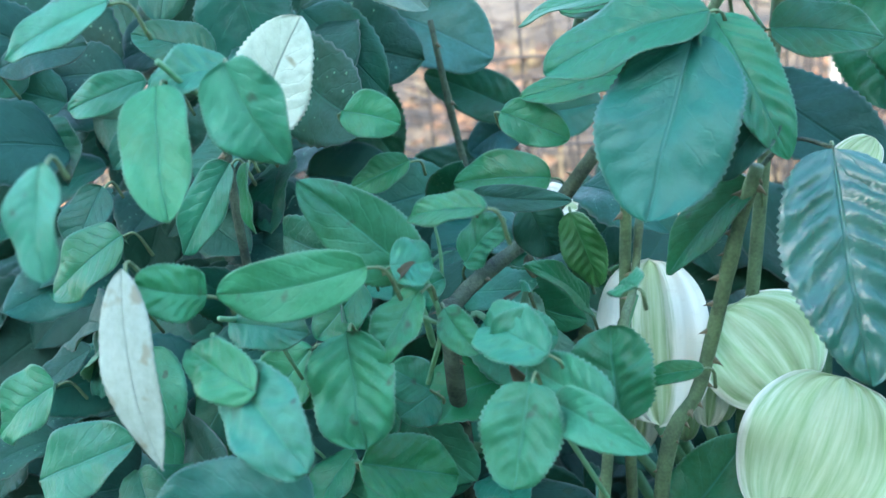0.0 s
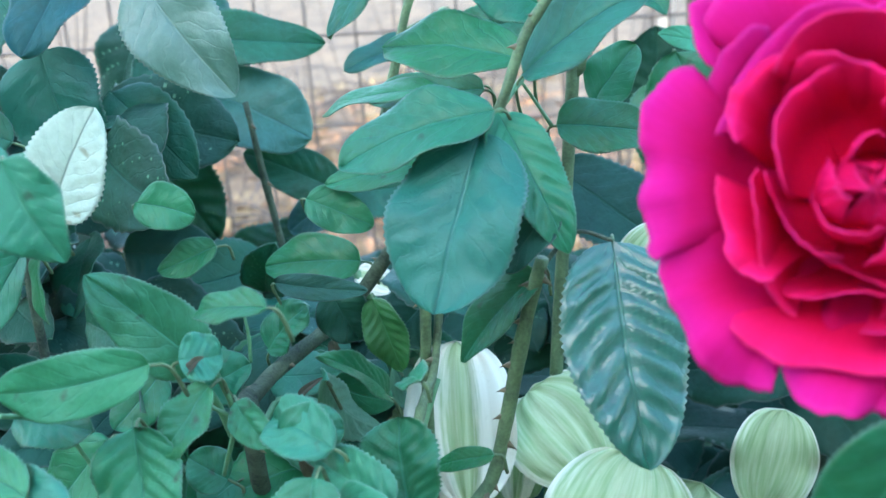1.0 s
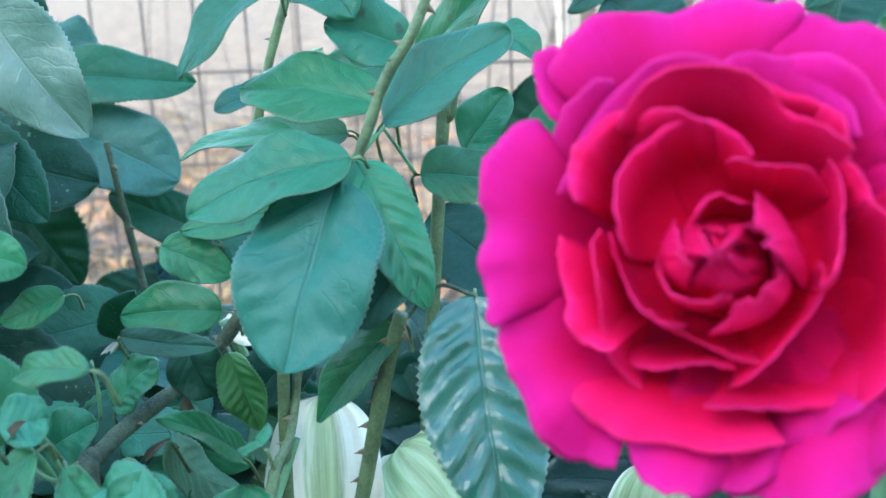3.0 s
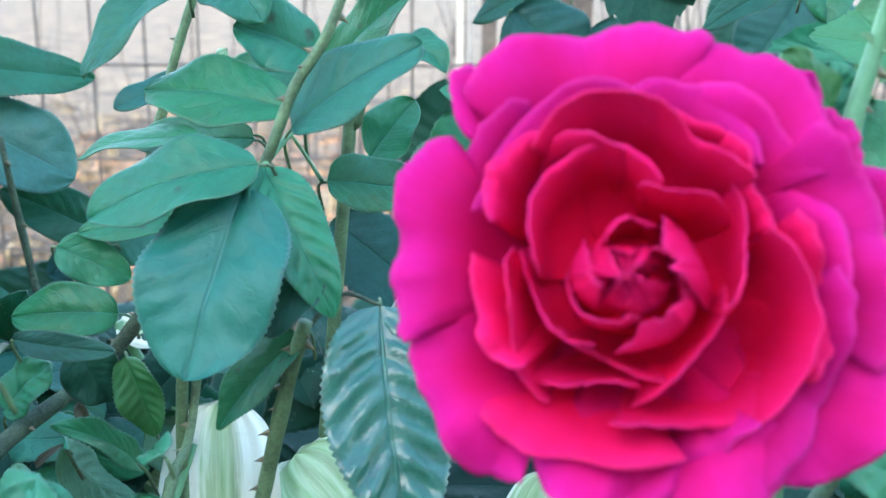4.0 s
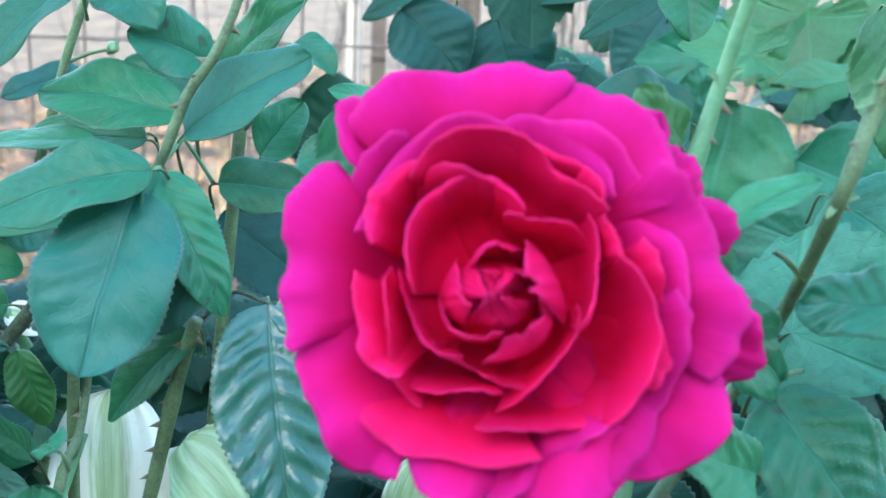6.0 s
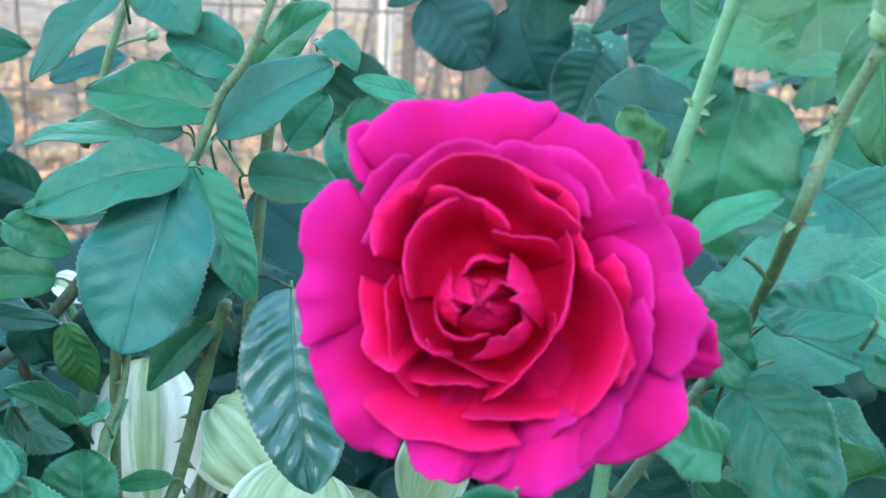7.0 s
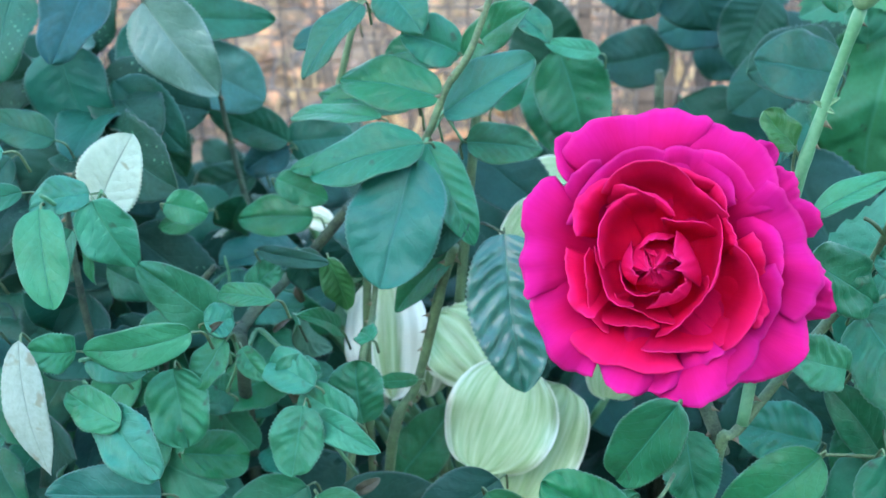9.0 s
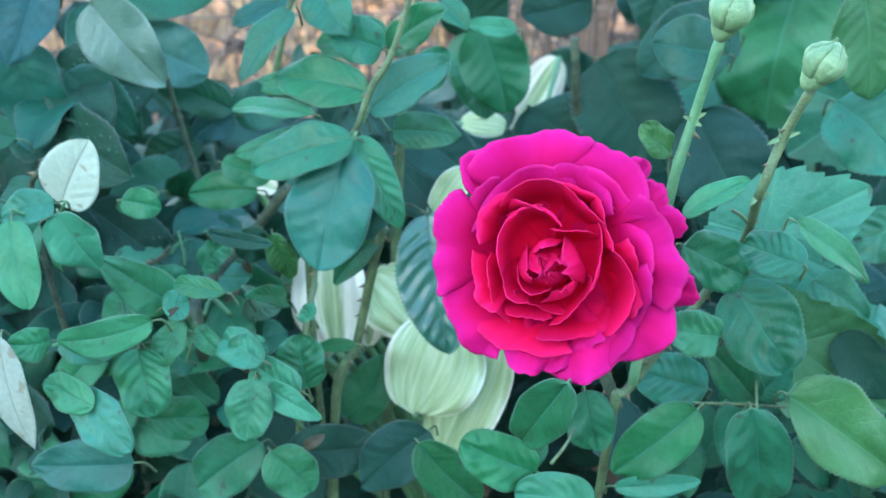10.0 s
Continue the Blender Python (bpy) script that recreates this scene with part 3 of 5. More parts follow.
cane(left, [(-0.1473, 0.1300, 0.6064), (-0.1583, 0.1400, 0.6094), (-0.1608, 0.1300, 0.6066)], 0.0012, 0.00096, young_mat, 0, name="twig")
cane(left, [(-0.1606, 0.0750, 0.6470), (-0.1577, 0.0850, 0.6337), (-0.1606, 0.1000, 0.6162)], 0.0012, 0.00096, young_mat, 0, name="twig")

# leaves
leaf(mid, teal, (-0.0841, 0.1189, 0.6989), (-0.0961, 0.0911, 0.6555), 0.0379, 0, 8, 22, 'oval')
leaf(mid, dark, (-0.0796, 0.1252, 0.7028), (-0.0603, 0.1068, 0.6666), 0.0182, -6, 9, 40, 'quilted')
leaf(mid, dark, (-0.0798, 0.1183, 0.7049), (-0.1248, 0.1198, 0.6905), 0.0237, 12, 8, 48, 'oval')
leaf(mid, dark, (-0.0650, 0.1489, 0.6946), (-0.0332, 0.1553, 0.6885), 0.0179, 0, 8, 20, 'ovate')
leaf(mid, glossy, (-0.0490, 0.1205, 0.6660), (-0.0407, 0.0895, 0.6108), 0.0345, -12, 12, 22, 'quilted')
leaf(mid, dark, (-0.0747, 0.1422, 0.7159), (-0.1174, 0.1539, 0.7200), 0.0243, 8, 8, 25, 'oval')
leaf(mid, teal, (-0.0729, 0.1332, 0.7122), (-0.0375, 0.1305, 0.7348), 0.0221, -8, 12, 20, 'oval')
leaf(mid, dark, (-0.0677, 0.1844, 0.7204), (-0.0392, 0.1556, 0.7486), 0.0186, 0, 12, 20, 'oval')
leaf(mid, dark, (-0.0442, 0.2230, 0.7290), (-0.0299, 0.2103, 0.7193), 0.0144, -20, 18, 55, 'ovate')
leaf(mid, dark, (-0.0686, 0.1631, 0.7285), (-0.0916, 0.1577, 0.7377), 0.0219, 0, 14, 20, 'oval')
leaf(mid, teal, (-0.1070, 0.1545, 0.7508), (-0.1285, 0.1355, 0.7250), 0.0170, 12, 16, 28, 'ovate')
leaf(mid, teal, (-0.0978, 0.1679, 0.7531), (-0.0821, 0.1521, 0.7390), 0.0218, 0, 14, 35, 'ovate')
leaf(mid, dusk, (-0.1348, 0.3093, 0.7056), (-0.1644, 0.2907, 0.6963), 0.0155, 10, 14, 25, 'oval')
leaf(mid, dark, (-0.0984, 0.1363, 0.7088), (-0.1434, 0.1737, 0.6966), 0.0106, 15, 12, 25, 'oval')
leaf(mid, dark, (-0.0890, 0.1729, 0.7027), (-0.1367, 0.2071, 0.6970), 0.0142, 0, 12, 20, 'oval')
leaf(mid, dark, (-0.0881, 0.1700, 0.6808), (-0.1441, 0.1700, 0.6736), 0.0165, 10, 10, 20, 'oval')
leaf(mid, dark, (-0.1423, 0.2000, 0.6379), (-0.1790, 0.2000, 0.6367), 0.0207, 0, 10, 25, 'oval')
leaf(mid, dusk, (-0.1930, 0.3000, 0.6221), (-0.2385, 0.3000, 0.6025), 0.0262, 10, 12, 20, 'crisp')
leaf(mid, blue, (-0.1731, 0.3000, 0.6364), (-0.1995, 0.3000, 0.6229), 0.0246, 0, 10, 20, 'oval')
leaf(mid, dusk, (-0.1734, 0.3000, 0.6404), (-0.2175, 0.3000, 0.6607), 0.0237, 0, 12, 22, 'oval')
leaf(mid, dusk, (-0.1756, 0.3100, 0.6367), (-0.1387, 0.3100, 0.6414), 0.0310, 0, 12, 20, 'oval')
leaf(mid, dark, (-0.0928, 0.1900, 0.7018), (-0.1324, 0.1900, 0.6986), 0.0120, 10, 12, 20, 'oval')
leaf(mid, dark, (-0.0559, 0.2100, 0.6901), (-0.0404, 0.2100, 0.7099), 0.0197, 0, 10, 20, 'oval')
leaf(mid, deep, (-0.0633, 0.1136, 0.6794), (-0.0787, 0.1064, 0.6620), 0.0139, 0, 12, 20, 'oval')
leaf(mid, dark, (-0.0703, 0.1191, 0.6576), (-0.0943, 0.1192, 0.6303), 0.0144, 15, 26, 30, 'ovate')
leaf(mid, grey, (-0.2076, 0.1900, 0.7444), (-0.1784, 0.1900, 0.7022), 0.0331, 8, 14, 20, 'ovate')
leaf(mid, bluegreen, (-0.2369, 0.2800, 0.7146), (-0.2408, 0.2800, 0.6589), 0.0345, -8, 16, 25, 'ovate')
leaf(mid, bluegreen, (-0.2266, 0.2900, 0.6908), (-0.1819, 0.2900, 0.6673), 0.0383, 0, 10, 20, 'oval')
leaf(mid, dusk, (-0.2653, 0.3000, 0.6648), (-0.2349, 0.3000, 0.6193), 0.0387, 0, 14, 22, 'crisp')
leaf(mid, deep, (-0.2728, 0.2800, 0.6202), (-0.2267, 0.2800, 0.6147), 0.0313, 0, 12, 20, 'oval')
leaf(mid, blue, (-0.2320, 0.1954, 0.7553), (-0.2455, 0.1705, 0.7217), 0.0309, 0, 12, 20, 'ovate')
leaf(mid, dusk, (-0.2542, 0.2000, 0.7209), (-0.2413, 0.2000, 0.6686), 0.0391, 0, 10, 20, 'ovate')
leaf(mid, dusk, (-0.2350, 0.2865, 0.7146), (-0.1778, 0.3135, 0.7058), 0.0260, 10, 14, 25, 'ovate')
leaf(mid, dark, (-0.1257, 0.0441, 0.6751), (-0.1517, 0.0659, 0.6661), 0.0091, 10, 16, 25, 'crisp')
leaf(mid, deep, (-0.1528, 0.1320, 0.6522), (-0.1196, 0.1155, 0.6544), 0.0080, 10, 16, 20, 'oval')
leaf(mid, deep, (-0.1397, 0.1482, 0.6442), (-0.1324, 0.1508, 0.6255), 0.0175, 0, 20, 25, 'ovate')
leaf(mid, dark, (-0.1514, 0.1700, 0.6694), (-0.1289, 0.1700, 0.6590), 0.0148, 0, 12, 20, 'oval')
leaf(left, pale, (-0.2074, 0.1050, 0.6827), (-0.1893, 0.1050, 0.7131), 0.0266, 12, 6, 18, 'ovate')
leaf(left, light, (-0.1917, 0.0620, 0.7067), (-0.2101, 0.0541, 0.7040), 0.0144, 10, 14, 50, 'round')
leaf(left, light, (-0.1841, 0.0450, 0.7108), (-0.1723, 0.0450, 0.6865), 0.0210, 10, 16, 25, 'ovate')
leaf(left, light, (-0.2049, 0.0494, 0.7060), (-0.1972, 0.0306, 0.6774), 0.0178, 0, 14, 25, 'oval')
leaf(left, light, (-0.1564, 0.0766, 0.6479), (-0.1827, 0.0716, 0.6751), 0.0206, -8, 10, 28, 'ovate')
leaf(left, light, (-0.1586, 0.0672, 0.6532), (-0.1496, 0.0728, 0.6522), 0.0131, 0, 12, 35, 'round')
leaf(left, light, (-0.1573, 0.0473, 0.6601), (-0.1950, 0.0415, 0.6554), 0.0158, -20, 14, 55, 'oval')
leaf(left, light, (-0.1519, 0.0679, 0.6457), (-0.1627, 0.0572, 0.6305), 0.0136, 0, 12, 22, 'round')
leaf(left, light, (-0.1703, 0.0604, 0.6374), (-0.1654, 0.0500, 0.6093), 0.0238, 0, 10, 22, 'round')
leaf(left, light, (-0.1745, 0.0154, 0.6425), (-0.1962, 0.0276, 0.6468), 0.0135, 0, 10, 30, 'round')
leaf(left, light, (-0.1836, 0.0232, 0.6419), (-0.1594, 0.0038, 0.6297), 0.0189, 0, 10, 30, 'round')
leaf(left, light, (-0.1974, 0.0420, 0.6550), (-0.2083, 0.0280, 0.6634), 0.0136, -10, 12, 35, 'round')
leaf(left, pale, (-0.2099, 0.0272, 0.6674), (-0.2023, 0.0157, 0.6211), 0.0189, 14, 3, 26, 'willow')
leaf(left, dark, (-0.1720, 0.0610, 0.5988), (-0.1508, 0.0790, 0.5855), 0.0193, 0, 10, 20, 'round')
leaf(left, light, (-0.1197, 0.0459, 0.6314), (-0.1229, 0.0341, 0.6093), 0.0192, 0, 14, 22, 'round')
leaf(left, light, (-0.1151, 0.0490, 0.6250), (-0.0904, 0.0312, 0.6222), 0.0118, 0, 16, 25, 'ovate')
leaf(left, light, (-0.1012, 0.0476, 0.6233), (-0.1238, 0.0628, 0.6279), 0.0156, 0, 12, 40, 'round')
leaf(left, light, (-0.1164, 0.0528, 0.6355), (-0.1351, 0.0672, 0.6368), 0.0156, 0, 14, 50, 'round')
leaf(left, light, (-0.1480, 0.0746, 0.6382), (-0.1380, 0.0687, 0.6281), 0.0098, 0, 12, 20, 'round')
leaf(left, dark, (-0.1015, 0.0652, 0.6113), (-0.1046, 0.0748, 0.6334), 0.0217, 0, 10, 22, 'round')
leaf(left, teal, (-0.1629, 0.0116, 0.6170), (-0.2056, 0.0145, 0.6141), 0.0217, -10, 8, 25, 'ovate')
leaf(left, dark, (-0.1239, 0.0600, 0.5853), (-0.1565, 0.0600, 0.5587), 0.0263, 0, 12, 20, 'oval')
leaf(left, light, (-0.1180, 0.0500, 0.5890), (-0.1019, 0.0500, 0.5666), 0.0230, 0, 12, 25, 'oval')
leaf(left, deep, (-0.1176, 0.0850, 0.5585), (-0.0746, 0.0850, 0.5621), 0.0254, 0, 10, 20, 'oval')
leaf(left, deep, (-0.0499, 0.0700, 0.5833), (-0.0826, 0.0700, 0.5506), 0.0273, 0, 12, 20, 'oval')
leaf(left, dark, (-0.1002, 0.1567, 0.5196), (-0.0740, 0.1733, 0.5509), 0.0273, 0, 16, 22, 'ovate')
leaf(left, dark, (-0.0545, 0.0600, 0.5843), (-0.0277, 0.0600, 0.5489), 0.0228, 0, 12, 20, 'oval')
leaf(left, dark, (-0.0833, 0.0964, 0.6118), (-0.1035, 0.1136, 0.5992), 0.0067, 10, 14, 20, 'oval')
leaf(left, dark, (-0.0958, 0.0643, 0.6480), (-0.1034, 0.0857, 0.6395), 0.0092, 0, 12, 20, 'round')
leaf(left, dark, (-0.2193, 0.0689, 0.7042), (-0.2456, 0.0711, 0.6968), 0.0107, -10, 12, 30, 'oval')
leaf(left, light, (-0.2136, 0.0500, 0.7264), (-0.2458, 0.0500, 0.7145), 0.0133, 0, 12, 25, 'ovate')
leaf(left, light, (-0.2004, -0.0060, 0.7015), (-0.1995, -0.0136, 0.6799), 0.0137, 0, 12, 25, 'oval')
leaf(left, dark, (-0.2216, 0.1100, 0.6709), (-0.2428, 0.1100, 0.6415), 0.0157, 0, 14, 22, 'oval')
leaf(left, dark, (-0.2109, 0.1000, 0.6732), (-0.2117, 0.1000, 0.6513), 0.0074, 25, 18, 22, 'oval')
leaf(left, dark, (-0.2568, 0.1000, 0.6521), (-0.2860, 0.1000, 0.6326), 0.0207, 0, 10, 22, 'oval')
leaf(left, dark, (-0.2038, 0.0619, 0.6392), (-0.1767, 0.0528, 0.6402), 0.0143, 0, 14, 22, 'crisp')
leaf(left, dark, (-0.2850, 0.0900, 0.6055), (-0.3117, 0.0900, 0.5862), 0.0234, 0, 12, 22, 'oval')
leaf(left, dark, (-0.2836, 0.0700, 0.5824), (-0.2464, 0.0700, 0.5977), 0.0236, 0, 12, 22, 'oval')
leaf(left, deep, (-0.3095, 0.1300, 0.7011), (-0.2749, 0.1300, 0.7064), 0.0166, 0, 12, 22, 'oval')
leaf(left, dark, (-0.1636, 0.1000, 0.6016), (-0.1751, 0.1000, 0.6088), 0.0143, 0, 12, 22, 'oval')
leaf(left, dark, (-0.1710, 0.1240, 0.5883), (-0.1804, 0.1160, 0.5834), 0.0176, 0, 12, 22, 'oval')
leaf(left, dark, (-0.1788, 0.1000, 0.6868), (-0.1624, 0.1000, 0.6823), 0.0134, 0, 12, 25, 'oval')
leaf(left, dark, (-0.1894, 0.1500, 0.6077), (-0.1710, 0.1500, 0.6183), 0.0186, 0, 12, 25, 'oval')
leaf(left, fresh, (-0.1269, 0.1500, 0.6402), (-0.1191, 0.1500, 0.6148), 0.0138, 10, 22, 30, 'crisp')
leaf(left, fresh, (-0.1262, 0.1667, 0.6155), (-0.1256, 0.2533, 0.5481), 0.0137, 0, 20, 30, 'crisp')
leaf(left, fresh, (-0.1247, 0.2064, 0.5992), (-0.1203, 0.2936, 0.5432), 0.0130, 0, 20, 30, 'ovate')
leaf(left, dark, (-0.1202, 0.1321, 0.6133), (-0.1280, 0.0879, 0.6455), 0.0106, 0, 16, 30, 'crisp')
leaf(left, dark, (-0.1333, 0.1097, 0.6290), (-0.1325, 0.1703, 0.5833), 0.0171, 0, 12, 30, 'crisp')
leaf(left, dark, (-0.1603, 0.1400, 0.6271), (-0.1457, 0.1400, 0.6418), 0.0149, 0, 12, 20, 'round')
leaf(left, light, (-0.1314, 0.0600, 0.6374), (-0.1150, 0.0600, 0.6371), 0.0123, 0, 12, 45, 'round')
leaf(right, dark, (0.0760, 0.0613, 0.6634), (0.0975, 0.0437, 0.6353), 0.0331, 0, 10, 22, 'round')
leaf(right, light, (0.0683, 0.0452, 0.6503), (0.0439, 0.0342, 0.6630), 0.0177, 0, 16, 30, 'round')
leaf(right, dark, (0.0748, 0.0838, 0.5940), (0.0482, 0.1062, 0.5876), 0.0253, 0, 14, 20, 'round')
leaf(right, dark, (0.0904, 0.0622, 0.6044), (0.0671, 0.0596, 0.6347), 0.0181, 0, 14, 22, 'oval')
leaf(right, dark, (0.0986, 0.0900, 0.5834), (0.1115, 0.0900, 0.6041), 0.0163, 0, 14, 22, 'oval')
leaf(right, dark, (0.0606, 0.0350, 0.6221), (0.0279, 0.0350, 0.5885), 0.0240, 0, 16, 22, 'oval')
leaf(right, light, (0.0284, 0.0300, 0.5855), (0.0635, 0.0300, 0.5882), 0.0094, 10, 18, 30, 'oval')
leaf(right, dark, (0.0802, 0.0300, 0.6259), (0.0879, 0.0300, 0.5754), 0.0272, 0, 14, 30, 'round')
leaf(right, fresh, (0.0971, 0.0400, 0.6245), (0.1487, 0.0400, 0.5812), 0.0357, -12, 20, 30, 'ovate')
leaf(right, dark, (0.0036, -0.0124, 0.6721), (-0.0113, 0.0026, 0.6340), 0.0197, 0, 18, 25, 'ovate')
leaf(right, dark, (0.0161, 0.0440, 0.6250), (0.0211, 0.0360, 0.6002), 0.0201, 0, 12, 22, 'round')
leaf(right, dark, (-0.0056, 0.0200, 0.6033), (-0.0346, 0.0200, 0.6198), 0.0218, 0, 14, 28, 'round')
leaf(right, light, (0.0184, 0.0100, 0.5964), (-0.0138, 0.0100, 0.6016), 0.0198, 0, 12, 28, 'round')
leaf(right, dark, (-0.0141, 0.0400, 0.5870), (0.0007, 0.0400, 0.6007), 0.0110, 0, 14, 25, 'round')
leaf(right, light, (0.0470, 0.0314, 0.7128), (0.0719, 0.0410, 0.7218), 0.0094, -22, 18, 30, 'oval')
leaf(right, fresh, (0.0445, 0.0522, 0.7276), (0.0337, 0.0531, 0.7391), 0.0113, 0, 12, 25, 'round')
leaf(right, light, (0.0951, 0.0551, 0.6960), (0.1271, 0.0551, 0.6676), 0.0121, -10, 20, 30, 'ovate')
leaf(right, dark, (0.0512, 0.0474, 0.6912), (0.0817, 0.0663, 0.6649), 0.0216, 0, 10, 20, 'round')
leaf(right, light, (0.1547, 0.1000, 0.6689), (0.1299, 0.1000, 0.6596), 0.0236, 0, 10, 20, 'round')
leaf(right, dark, (0.0870, 0.0153, 0.7017), (0.0734, 0.0447, 0.6929), 0.0173, 0, 10, 20, 'round')
leaf(lobed, light, (0.0930, 0.0900, 0.6690), (0.1307, 0.0900, 0.6897), 0.0434, 0, 8, 20, 'lobed')
leaf(lobed, light, (0.1690, 0.3500, 0.6935), (0.1567, 0.3400, 0.6063), 0.0788, 0, 14, 30, 'broad')
leaf(lobed, dusk, (0.0963, 0.2000, 0.7080), (0.0586, 0.2000, 0.7147), 0.0331, 0, 8, 20, 'oval')
leaf(lobed, dark, (0.2240, 0.3600, 0.6746), (0.2217, 0.3600, 0.6113), 0.0455, 0, 8, 20, 'oval')
leaf(lobed, dark, (0.1533, 0.2000, 0.4892), (0.1810, 0.2000, 0.5214), 0.0655, 0, 8, 20, 'lobed')
leaf(lobed, fresh, (0.2131, 0.3800, 0.7342), (0.1745, 0.3800, 0.7028), 0.0542, 0, 10, 25, 'lobed')
leaf(lobed, fresh, (0.2256, 0.3300, 0.7096), (0.1774, 0.3300, 0.7049), 0.0184, 25, 24, 30, 'crisp')
leaf(lobed, fresh, (0.2137, 0.3700, 0.7059), (0.2488, 0.3700, 0.7427), 0.0441, 0, 12, 25, 'lobed')
leaf(lobed, dark, (0.1706, 0.4000, 0.7087), (0.1256, 0.4000, 0.6851), 0.0364, 0, 10, 25, 'lobed')
leaf(lobed, dark, (0.2171, 0.3600, 0.6406), (0.2557, 0.3600, 0.6544), 0.0517, 0, 10, 25, 'lobed')
leaf(shade, dark, (-0.0243, 0.3148, 0.6800), (-0.0216, 0.2852, 0.6373), 0.0440, 0, 12, 20, 'ovate')
leaf(lobed, dark, (0.1991, 0.3000, 0.6334), (0.1630, 0.3000, 0.6045), 0.0538, 0, 8, 20, 'lobed')
leaf(lobed, fresh, (0.1542, 0.3000, 0.7226), (0.1221, 0.3000, 0.7244), 0.0253, 0, 8, 20, 'lobed')
leaf(lobed, light, (0.1490, 0.3400, 0.6836), (0.1436, 0.3400, 0.7110), 0.0250, 0, 8, 20, 'round')
leaf(right, sepal_mat, (0.0516, 0.0517, 0.7405), (0.0479, 0.0505, 0.7430), 0.0017, 0, 30, 60)
leaf(right, sepal_mat, (0.0516, 0.0517, 0.7405), (0.0559, 0.0505, 0.7442), 0.0017, 0, 30, 60)
leaf(right, sepal_mat, (0.0516, 0.0517, 0.7405), (0.0547, 0.0498, 0.7393), 0.0017, 0, 30, 60)
leaf(right, sepal_mat, (0.0805, 0.0369, 0.7402), (0.0780, 0.0357, 0.7445), 0.0017, 0, 30, 60)
leaf(right, sepal_mat, (0.0805, 0.0369, 0.7402), (0.0855, 0.0357, 0.7427), 0.0017, 0, 30, 60)
leaf(right, sepal_mat, (0.0805, 0.0369, 0.7402), (0.0749, 0.0357, 0.7383), 0.0017, 0, 30, 60)
leaf(right, sepal_mat, (0.0743, 0.0359, 0.7177), (0.0780, 0.0340, 0.7202), 0.0017, 0, 30, 60)
leaf(right, sepal_mat, (0.0743, 0.0359, 0.7177), (0.0712, 0.0340, 0.7152), 0.0017, 0, 30, 60)
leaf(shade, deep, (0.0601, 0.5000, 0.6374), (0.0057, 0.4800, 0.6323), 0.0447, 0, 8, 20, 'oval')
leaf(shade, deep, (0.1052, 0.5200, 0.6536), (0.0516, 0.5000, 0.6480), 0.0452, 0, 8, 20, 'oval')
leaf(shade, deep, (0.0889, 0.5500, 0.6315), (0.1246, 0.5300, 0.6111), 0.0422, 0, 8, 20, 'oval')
# leaves seen between and behind those
leaf(mid, dark, (-0.0679, 0.2000, 0.7222), (-0.1042, 0.2000, 0.7167), 0.0203, 0, 10, 20)
leaf(mid, dusk, (-0.2970, 0.2700, 0.6856), (-0.2614, 0.2600, 0.6530), 0.0478, 0, 8, 15)
leaf(mid, dark, (-0.1852, 0.1700, 0.6539), (-0.2075, 0.1700, 0.6448), 0.0130, 0, 10, 20)
leaf(left, dark, (-0.1997, 0.1000, 0.6147), (-0.2290, 0.1000, 0.5823), 0.0212, 0, 10, 20)
leaf(left, dark, (-0.1890, 0.1000, 0.6081), (-0.2074, 0.1000, 0.5954), 0.0132, 0, 10, 20)
leaf(shade, dark, (-0.0241, 0.2800, 0.6977), (-0.0098, 0.2700, 0.6473), 0.0394, 0, 12, 20)
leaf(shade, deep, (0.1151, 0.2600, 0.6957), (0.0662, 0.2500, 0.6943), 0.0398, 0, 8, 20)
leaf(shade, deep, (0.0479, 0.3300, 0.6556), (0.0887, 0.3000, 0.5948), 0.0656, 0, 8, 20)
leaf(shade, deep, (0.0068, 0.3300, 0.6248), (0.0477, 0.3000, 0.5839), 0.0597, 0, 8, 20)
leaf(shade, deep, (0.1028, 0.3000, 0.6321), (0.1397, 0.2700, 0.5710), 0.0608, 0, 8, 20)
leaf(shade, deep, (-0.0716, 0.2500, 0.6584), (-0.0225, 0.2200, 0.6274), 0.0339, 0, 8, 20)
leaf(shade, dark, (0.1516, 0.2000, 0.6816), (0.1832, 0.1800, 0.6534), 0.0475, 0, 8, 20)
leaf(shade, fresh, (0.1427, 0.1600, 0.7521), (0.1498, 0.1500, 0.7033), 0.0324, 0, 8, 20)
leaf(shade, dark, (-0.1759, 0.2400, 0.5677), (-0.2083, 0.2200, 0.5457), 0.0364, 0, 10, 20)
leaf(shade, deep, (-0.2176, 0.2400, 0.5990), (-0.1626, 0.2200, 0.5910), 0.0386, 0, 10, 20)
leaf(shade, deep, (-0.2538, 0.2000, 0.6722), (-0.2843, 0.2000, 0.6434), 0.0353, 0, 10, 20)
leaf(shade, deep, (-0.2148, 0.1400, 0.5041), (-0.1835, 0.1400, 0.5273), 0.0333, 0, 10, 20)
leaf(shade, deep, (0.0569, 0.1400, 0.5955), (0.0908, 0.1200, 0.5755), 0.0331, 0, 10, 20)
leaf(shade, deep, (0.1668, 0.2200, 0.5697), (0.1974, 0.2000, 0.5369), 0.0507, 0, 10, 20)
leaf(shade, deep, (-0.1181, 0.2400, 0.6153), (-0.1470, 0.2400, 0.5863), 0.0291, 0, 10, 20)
leaf(left, dusk, (-0.2360, 0.1400, 0.6985), (-0.2649, 0.1400, 0.7077), 0.0164, 0, 10, 20)
leaf(shade, light, (-0.0043, 0.2600, 0.7016), (-0.0319, 0.2500, 0.7086), 0.0107, 0, 10, 20)
